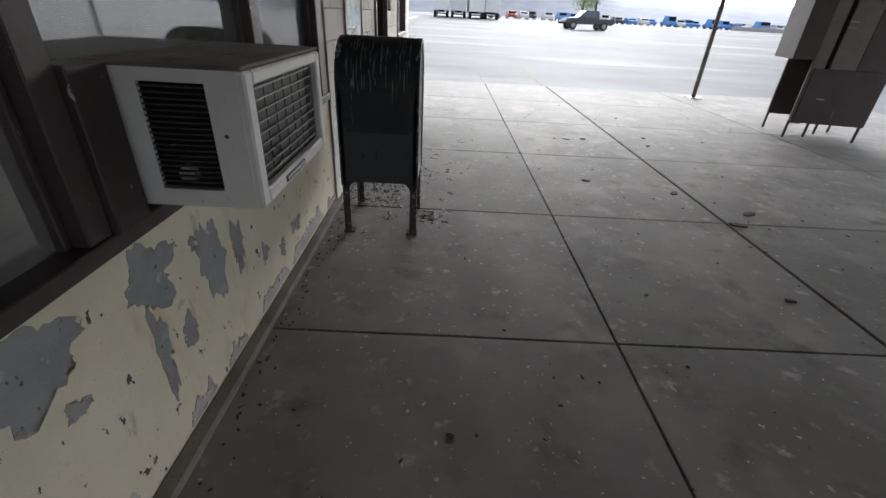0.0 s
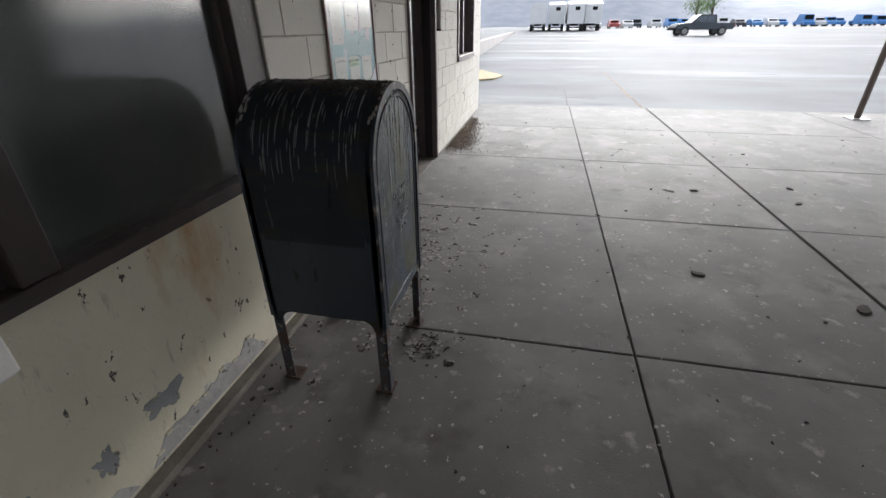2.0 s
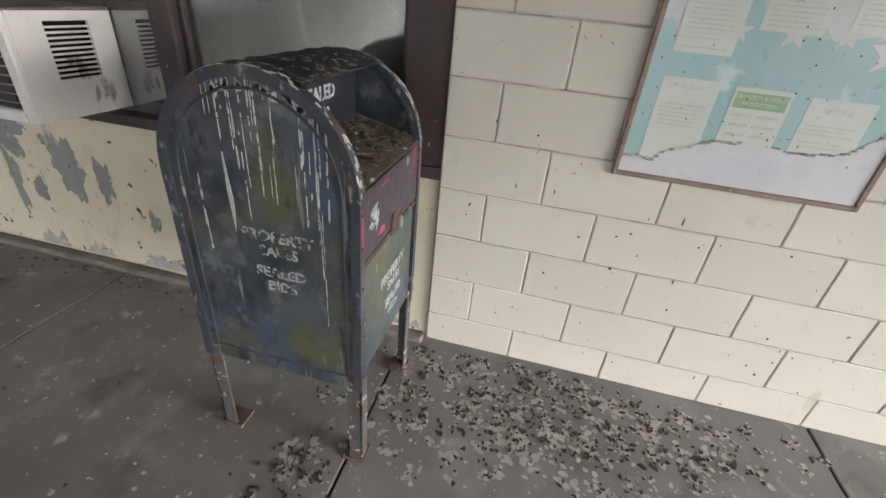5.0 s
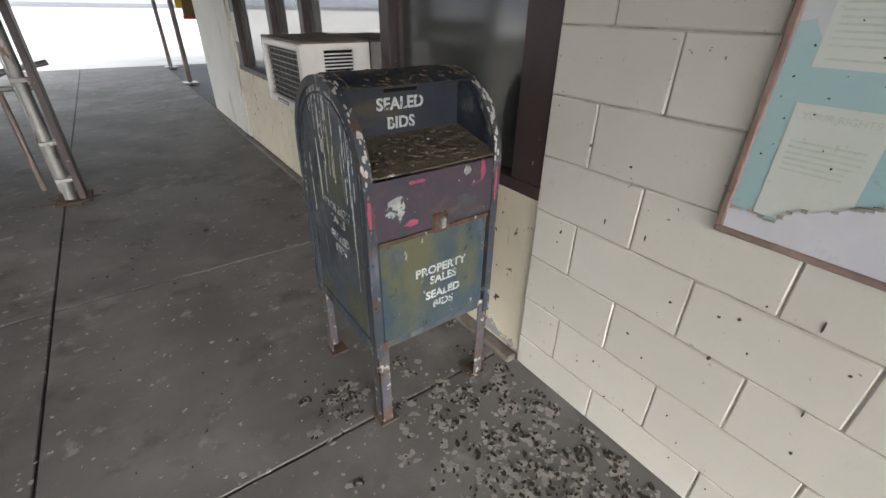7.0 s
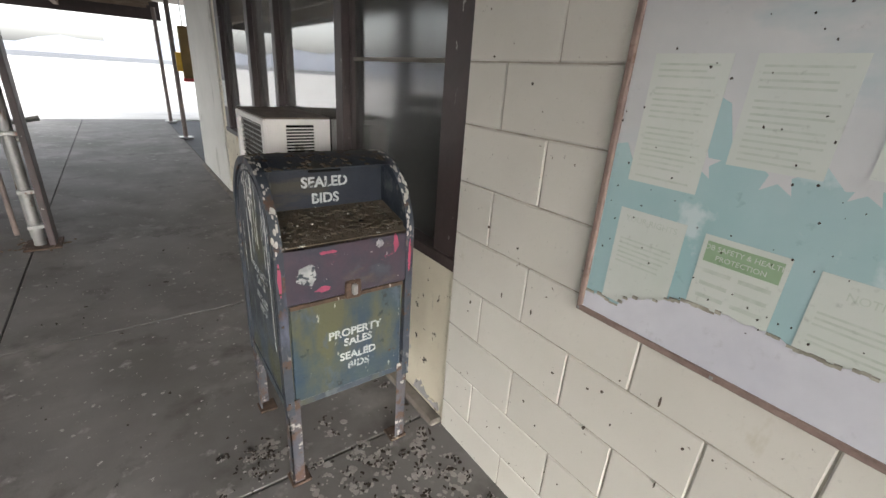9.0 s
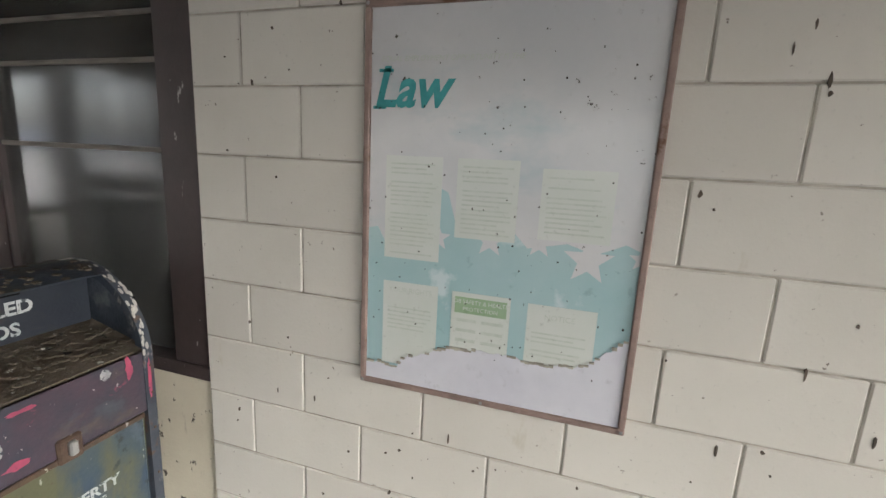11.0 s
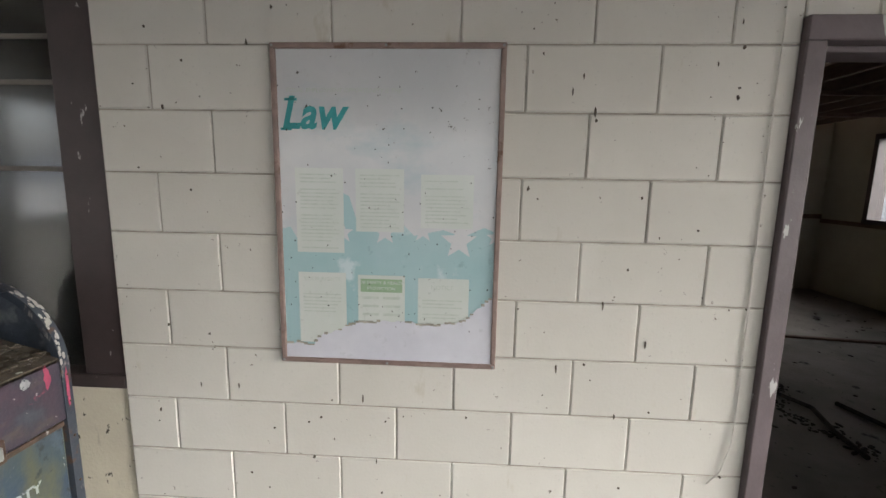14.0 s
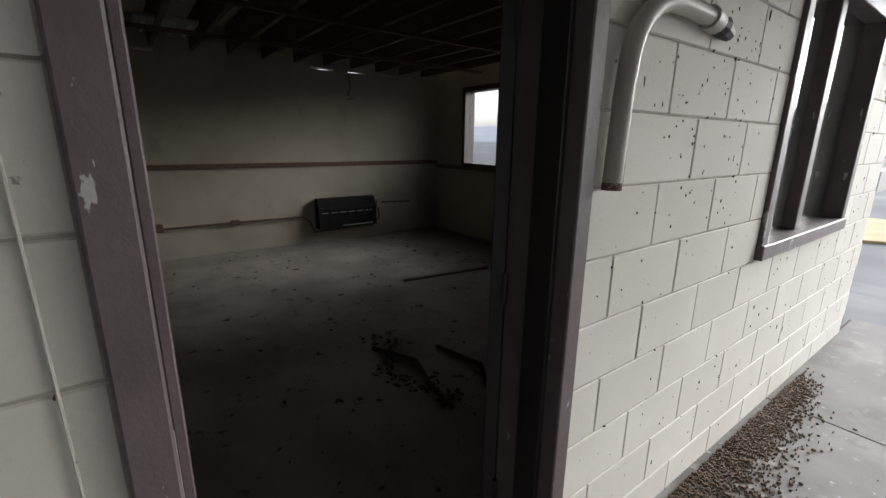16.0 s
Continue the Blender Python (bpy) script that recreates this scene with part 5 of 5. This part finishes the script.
def build_distance():
    rnd = random.Random(4)
    bm = bmesh.new()
    n, R = 220, 900
    prev = None
    for k in range(n + 1):
        deg = -180 + 360 * k / n
        a = math.radians(deg)
        h = 62 * math.exp(-((deg + 2) / 22) ** 2) + 24 + 9 * math.sin(deg * 0.21) + 4 * math.sin(deg * 0.9) + rnd.uniform(-1.5, 1.5)
        pts = [bm.verts.new((R * s * math.sin(a), R * s * math.cos(a), z)) for s, z in ((0.7, -3), (0.85, h * 0.5), (1.0, h), (1.3, -3))]
        if prev:
            for i in range(3):
                bm.faces.new((prev[i], prev[i + 1], pts[i + 1], pts[i]))
        prev = pts
    structure("backdrop", bm, "hill_woods", "wooded hills on the horizon, distance haze put into their colour", "hill", True)
    b = empty("concrete_barrier", "low pale concrete barrier along the far side of the lot", "barrier")
    part("wall", box(-32, 32, -0.2, 0.2, 0, 0.9, 0.02, pose(88, 88, 0.8, 0, 0, -35)), "barrier", b)
    part("rail", box(-32, 32, -0.05, 0.05, 1.3, 1.4, 0, pose(88, 88, 0.8, 0, 0, -35)), "barrier", b)
    for k in range(12):
        part("stanchion", box(-31 + k * 5.6, -30.85 + k * 5.6, -0.05, 0.05, 0.9, 1.3, 0, pose(88, 88, 0.8, 0, 0, -35)), "barrier", b)
    p = empty("utility_pole", "bare dark utility pole beyond the car park", "pole")
    part("shaft", tube([(72, 100, 0.5), (72, 100, 8.5)], [0.2, 0.13], 8), "bark", p)
    part("crossarm", box(71.0, 73.0, 99.95, 100.05, 6.6, 6.75, 0), "bark", p)
    structure("pavement", box(-70, 70, -140, CAN_S - 0.03, -0.06, -0.008, 0), "yard_concrete", "concrete yard beyond the walkway, daylight glare put into its pale colour", "pavement")
    for x0, x1, y1 in ((2.285, 2.345, 17.6), (0.895, 0.908, 13.4)):
        bm = bmesh.new()
        last = None
        for k in range(13):
            y = 10.56 + (y1 - 10.56) * k / 12
            row = [bm.verts.new((x + 0.012 * math.sin(y * 3.1 + x), y, ground_height(x, y) + 0.005)) for x in (x0, x1)]
            if last:
                bm.faces.new((last[0], last[1], row[1], row[0]))
            last = row
        structure("asphalt_seam", bm, "weed_seam" if x0 > 2 else "joint_dirt", "dark seam with dry weeds in the asphalt", "seam")
    structure("grass_verge", prism([(-9, 14.3), (-2.6, 14.2), (-1.1, 15.2), (-0.9, 16.2), (-1.8, 18.0), (-9, 19)], "z", -0.04, 0.03), "dry_grass", "patch of dry yellow grass beside the building", "grass")
    structure("road_kerb", prism([(-3.2, 24), (-2.9, 24), (-4.4, 75), (-4.9, 75)], "z", 0.0, 0.75), "barrier", "pale kerb along the car park edge", "kerb")


build_distance()

# ---- litter on the slabs ----


def splats(name, label, material, spots, thick):
    rnd = random.Random(len(spots))
    bm = bmesh.new()
    for x, y, s, el in spots:
        a0 = rnd.random() * 6.28
        ca, sa = math.cos(a0), math.sin(a0)
        pts = []
        for k in range(9):
            a, q = k * 0.6981, s * rnd.uniform(0.65, 1.2)
            u, v = q * math.cos(a) * el, q * math.sin(a)
            pts.append((x + u * ca - v * sa, y + u * sa + v * ca))
        add_prism(bm, pts, "z", -0.002, thick * rnd.uniform(0.6, 1.4))
    tagged(part(name, bm, material), label, "litter", kind="stuff")


def scatter():
    rnd = random.Random(21)
    white, dark, twigs = [], [], []
    for _ in range(420):
        x, y = rnd.uniform(-0.78, 0.1) if rnd.random() < 0.7 else rnd.uniform(-0.7, 1.3), rnd.gauss(3.75, 0.55)
        if y > 3.1 or rnd.random() < 0.25:
            white.append((max(x, -0.79), y, 0.002 + 0.009 * rnd.random() ** 2, rnd.uniform(1, 1.6)))
    for _ in range(520):
        white.append((rnd.uniform(-0.7, 3.0), rnd.uniform(0.3, 6.0), 0.002 + 0.008 * rnd.random() ** 2, rnd.uniform(1, 1.5)))
    for _ in range(150):
        x, y = -0.79 + abs(rnd.gauss(0, 0.32)), rnd.gauss(3.8, 0.5)
        if y > 3.2:
            dark.append((x, y, rnd.uniform(0.003, 0.009), rnd.uniform(1, 2.6)))
    for _ in range(50):
        dark.append((rnd.gauss(-0.07, 0.07), rnd.gauss(3.02, 0.07), rnd.uniform(0.002, 0.006), rnd.uniform(1, 2.4)))
    patches = []
    for k in range(230):
        x, y = -0.77 + abs(rnd.gauss(0, 0.34)), rnd.gauss(3.85, 0.5)
        if y < 3.22 and k % 3:
            continue
        if k % 25 == 0:
            x, y = rnd.gauss(-0.07, 0.08), rnd.gauss(3.02, 0.06)
        r = rnd.uniform(0.010, 0.032)
        for _ in range(8):
            patches.append((x + rnd.gauss(0, r * 0.75), y + rnd.gauss(0, r * 0.75), r * rnd.uniform(0.12, 0.5), rnd.uniform(1, 1.7)))
        for _ in range(rnd.randint(1, 6)):
            dark.append((max(x + rnd.gauss(0, r * 0.8), -0.81), y + rnd.gauss(0, r * 0.8), rnd.uniform(0.0018, 0.0055), rnd.uniform(1, 2.4)))
    splats("dropping_patches", "greyish splashes of bird droppings on the concrete", "splat", patches, 0.0012)
    for _ in range(260):
        dark.append((rnd.uniform(-0.7, 4.5), rnd.uniform(0.2, 9), 0.002 + 0.006 * rnd.random() ** 2, rnd.uniform(1, 3)))
    for _ in range(70):
        dark.append((-0.77 + abs(rnd.gauss(0, 0.05)), rnd.uniform(0.4, 3.3), rnd.uniform(0.002, 0.006), rnd.uniform(1, 3)))
    for x, y, s in ((2.63, 3.38, 0.06), (2.38, 3.13, 0.055), (2.18, 3.79, 0.05), (1.62, 5.65, 0.045), (1.85, 5.7, 0.03), (2.8, 7.2, 0.03), (1.42, 4.04, 0.04), (2.74, 5.92, 0.03), (2.63, 5.5, 0.04), (2.07, 2.08, 0.03)):
        twigs.append((x, y, s * 0.55, 2.2))
    splats("dropping_spots", "dried white bird-dropping spots on the concrete", "spot_grey", white, 0.0012)
    splats("leaf_litter", "dark crumbs of leaves and dirt on the concrete", "litter", dark, 0.0045)
    splats("dead_leaves", "curled dark dead leaves on the concrete", "litter", twigs, 0.009)
    pile = []
    for _ in range(4200):
        t = rnd.random()
        pile.append((-0.80 + abs(rnd.gauss(0, 0.11)) * (1.5 - t), 6.9 + 1.9 * t + rnd.gauss(0, 0.15), rnd.uniform(0.0015, 0.0048), rnd.uniform(1, 2.2)))
    spots = [(0.88 + rnd.gauss(0, 0.09), -0.16 + rnd.gauss(0, 0.08), rnd.uniform(0.004, 0.014), rnd.uniform(1, 3)) for _ in range(60)]
    splats("post_debris", "rusty dirt and dry leaves round the post base", "leaf_brown", spots, 0.006)
    spots = [(-0.05 + rnd.gauss(0, 0.11), -0.06 + rnd.gauss(0, 0.07), rnd.uniform(0.008, 0.045), rnd.uniform(1, 2)) for _ in range(40)]
    spots += [(-0.40 + rnd.gauss(0, 0.03), 0.70 + rnd.gauss(0, 0.03), rnd.uniform(0.01, 0.03), rnd.uniform(1, 2)) for _ in range(9)]
    splats("floor_stains", "dark dried stains on the concrete walkway", "floor_stain", spots, 0.0009)
    splats("leaf_drift", "drift of brown leaf litter at the foot of the wall", "leaf_brown", pile, 0.010)


scatter()

# ---- pieces: floor slabs and wall blocks ----


def build_slabs():
    f = structure("floor", box(-0.86, CAN_X + 0.5, CAN_S, 10.55, -0.12, -0.014, 0), "joint_dirt", "grey concrete walkway slabs with dark joints", "floor")
    xs = [-0.845, 0.90, 2.31, 4.9, CAN_X + 0.5]
    ys = [CAN_S, -7.0, -3.6, -0.12, 1.63, 3.16, 4.88, 6.6, 8.46, 10.55]
    for i in range(len(xs) - 1):
        for j in range(len(ys) - 1):
            gl = 0.005 if i != 2 else 0.013
            gr = 0.005 if i != 1 else 0.011
            gy = 0.0045 if 0 < ys[j] < 5.5 else 0.003
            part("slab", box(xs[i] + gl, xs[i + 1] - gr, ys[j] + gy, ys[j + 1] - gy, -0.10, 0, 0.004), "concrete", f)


build_slabs()


def cut(rect, hole):
    a, b, c, d = rect
    p, q, r, s = hole
    if q <= a or p >= b or s <= c or r >= d:
        return [rect]
    out = []
    if p > a:
        out.append((a, p, c, d))
    if q < b:
        out.append((q, b, c, d))
    lo, hi = max(a, p), min(b, q)
    if r > c:
        out.append((lo, hi, c, r))
    if s < d:
        out.append((lo, hi, s, d))
    return out


def build_blocks():
    rnd = random.Random(2)
    g = 0.0025
    shared = {}
    for k in range(-1, 13):
        z0 = max(0.0, 0.154 + 0.2022 * k)
        z1 = min(2.62, 0.154 + 0.2022 * (k + 1))
        off = 4.848 if k % 2 else 5.052
        cuts = [off + 0.404 * n for n in range(-5, 4) if off + 0.404 * n < 6.3] + [(6.84 if k % 2 else 6.635) + 0.402 * n for n in range(0, 10)]
        for a, b in zip([3.25] + cuts, cuts + [NORTH + 0.2]):
            a, b = max(a, 3.25), min(b, NORTH + 0.2)
            if b - a < 0.03:
                continue
            rects = [(a, b, z0, z1)]
            for hole in (DOOR, WIN3):
                rects = [r for q in rects for r in cut(q, hole)]
            for p, q, r, s in rects:
                if q - p < 0.03 or s - r < 0.03:
                    continue
                w, h = round(q - p - 2 * g, 3), round(s - r - 2 * g, 3)
                key = (w, h)
                if key not in shared:
                    bm = box(-0.03, 0, 0, w, 0, h, 0.0035)
                    shared[key] = mesh_of(bm, "block", "block_paint")
                ob = new("block", shared[key])
                ob.location = (WALL - rnd.uniform(0, 0.0018), p + g, r + g)
                ob.parent = wall_block


build_blocks()


def build_peeling():
    """Loose paint along the foot of the wall under the shop windows: bare plaster with a ragged upper edge."""
    rnd = random.Random(8)
    h = tagged(new("peeled_plaster"), "ragged band of bare grey plaster low on the wall", "plaster", kind="structure")
    for y0, y1, base, amp in ((1.03, 1.22, 0.05, 0.10), (1.33, 1.52, 0.04, 0.08), (1.70, 2.10, 0.06, 0.12), (2.16, 2.86, 0.08, 0.12), (2.98, 3.22, 0.03, 0.10)):
        n = 26
        top = [(y0 + (y1 - y0) * k / n, 0.035 + (base + amp * max(0, noise.noise((y0 * 9 + k * 0.22, 1.7, 4.0))) + 0.008 * rnd.uniform(-1, 1)) * min(1, k / 3, (n - k) / 3)) for k in range(n + 1)]
        part("patch", prism(top + [(y1, 0.034), (y0, 0.034)], "x", -0.849, -0.8455), "bare_plaster", h)
        bm = bmesh.new()
        for (a, b), (c, d) in zip(top, top[1:]):
            if rnd.random() < 0.45:
                add_box(bm, -0.848, -0.842 + 0.006 * rnd.random(), a, c, (b + d) / 2 - 0.003, (b + d) / 2 + 0.004)
        part("curled_paint", bm, "peeling_paint", h)["kind"] = "stuff"
    for y, z, ry, rz, seed in ((0.67, 0.68, 0.12, 0.085, 1), (1.07, 0.655, 0.115, 0.105, 2), (1.025, 0.40, 0.035, 0.17, 3), (1.165, 0.355, 0.038, 0.062, 4), (1.39, 0.525, 0.085, 0.15, 5),
                               (1.60, 0.475, 0.055, 0.115, 6), (1.295, 0.64, 0.018, 0.03, 7), (0.71, 0.50, 0.04, 0.025, 8), (2.285, 0.245, 0.075, 0.05, 9), (2.05, 0.215, 0.035, 0.045, 10), (1.83, 0.30, 0.03, 0.05, 11)):
        loop = []
        for k in range(44):
            a = 2 * math.pi * k / 44
            q = 1 + 0.75 * noise.noise((math.cos(a) * 1.3 + seed * 7, math.sin(a) * 1.3, seed)) + 0.3 * noise.noise((math.cos(a) * 5, math.sin(a) * 5, seed + 40)) + rnd.uniform(-0.03, 0.03)
            loop.append((y + ry * q * math.cos(a), min(z + rz * q * math.sin(a), 0.775)))
        part("patch", prism(loop, "x", -0.850, -0.8466), "bare_cement", h, "grey cement where the paint has flaked off")
        bm = bmesh.new()
        for (a, b), (c, d) in zip(loop, loop[1:]):
            if rnd.random() < 0.22:
                out = 0.004 + 0.008 * rnd.random()
                vs = [bm.verts.new(p) for p in ((-0.847, a, b), (-0.847, c, d), (-0.847 + out, c + (y - c) * 0.12, d + (z - d) * 0.12), (-0.847 + out, a + (y - a) * 0.12, b + (z - b) * 0.12))]
                bm.faces.new(vs)
        bmesh.ops.solidify(bm, geom=bm.faces[:], thickness=0.0008)
        part("curled_paint", bm, "peeling_paint", h)["kind"] = "stuff"


build_peeling()


def build_wall_marks():
    rnd = random.Random(31)
    bm = bmesh.new()
    for k in range(520):
        y, z = rnd.uniform(3.28, 9.9), rnd.uniform(0.1, 2.5)
        if DOOR[0] - 0.05 < y < DOOR[1] + 0.05 or (WIN3[0] - 0.05 < y < WIN3[1] + 0.05 and WIN3[2] - 0.05 < z < WIN3[3] + 0.05) or (3.8 < y < 4.62 and 0.9 < z < 2.0):
            continue
        s, el = rnd.uniform(0.0012, 0.0048), rnd.choice((1, 1, 1.5, 2, 4)) if k % 3 else 1
        pts = [(y + s * rnd.uniform(0.6, 1.3) * math.cos(a), z + s * el * rnd.uniform(0.6, 1.3) * math.sin(a)) for a in (j * 0.8976 for j in range(7))]
        add_prism(bm, pts, "x", WALL - 0.006, WALL + 0.0012)
    for k in range(110):
        y, z, s = rnd.gauss(7.15, 0.22), rnd.gauss(1.65, 0.28), rnd.uniform(0.0012, 0.0034)
        if 6.62 < y < 7.74 and (z < 1.78 or y > 7.15):
            add_prism(bm, [(y + s * rnd.uniform(0.5, 1.3) * math.cos(a), z + s * rnd.uniform(0.7, 2.4) * math.sin(a)) for a in (j * 0.8976 for j in range(7))], "x", WALL - 0.006, WALL + 0.0012)
    tagged(part("wall_specks", bm, "speck_brown"), "dark brown specks and short drips on the block wall", "stain", kind="stuff")
    w = empty("painted_cable", "thin painted-over cable running down beside the door frame", "cable")
    part("cable", tube([(WALL + 0.004, 5.395, 2.6), (WALL + 0.004, 5.392, 1.6), (WALL + 0.004, 5.40, 0.80), (WALL + 0.006, 5.395, 0.68), (WALL + 0.006, 5.37, 0.58), (WALL + 0.004, 5.33, 0.53)], 0.0022, 6), "block_paint", w, "", True)
    p = empty("wall_plate", "small white metal plate screwed to the block wall", "sign")
    part("plate", box(WALL + 0.0005, WALL + 0.006, 9.66, 9.98, 1.78, 2.06, 0.002), "trailer_white", p)
    for y in (9.68, 9.96):
        for z in (1.80, 2.04):
            part("screw", box(WALL + 0.006, WALL + 0.009, y - 0.006, y + 0.006, z - 0.006, z + 0.006, 0.001), "steel", p)


build_wall_marks()
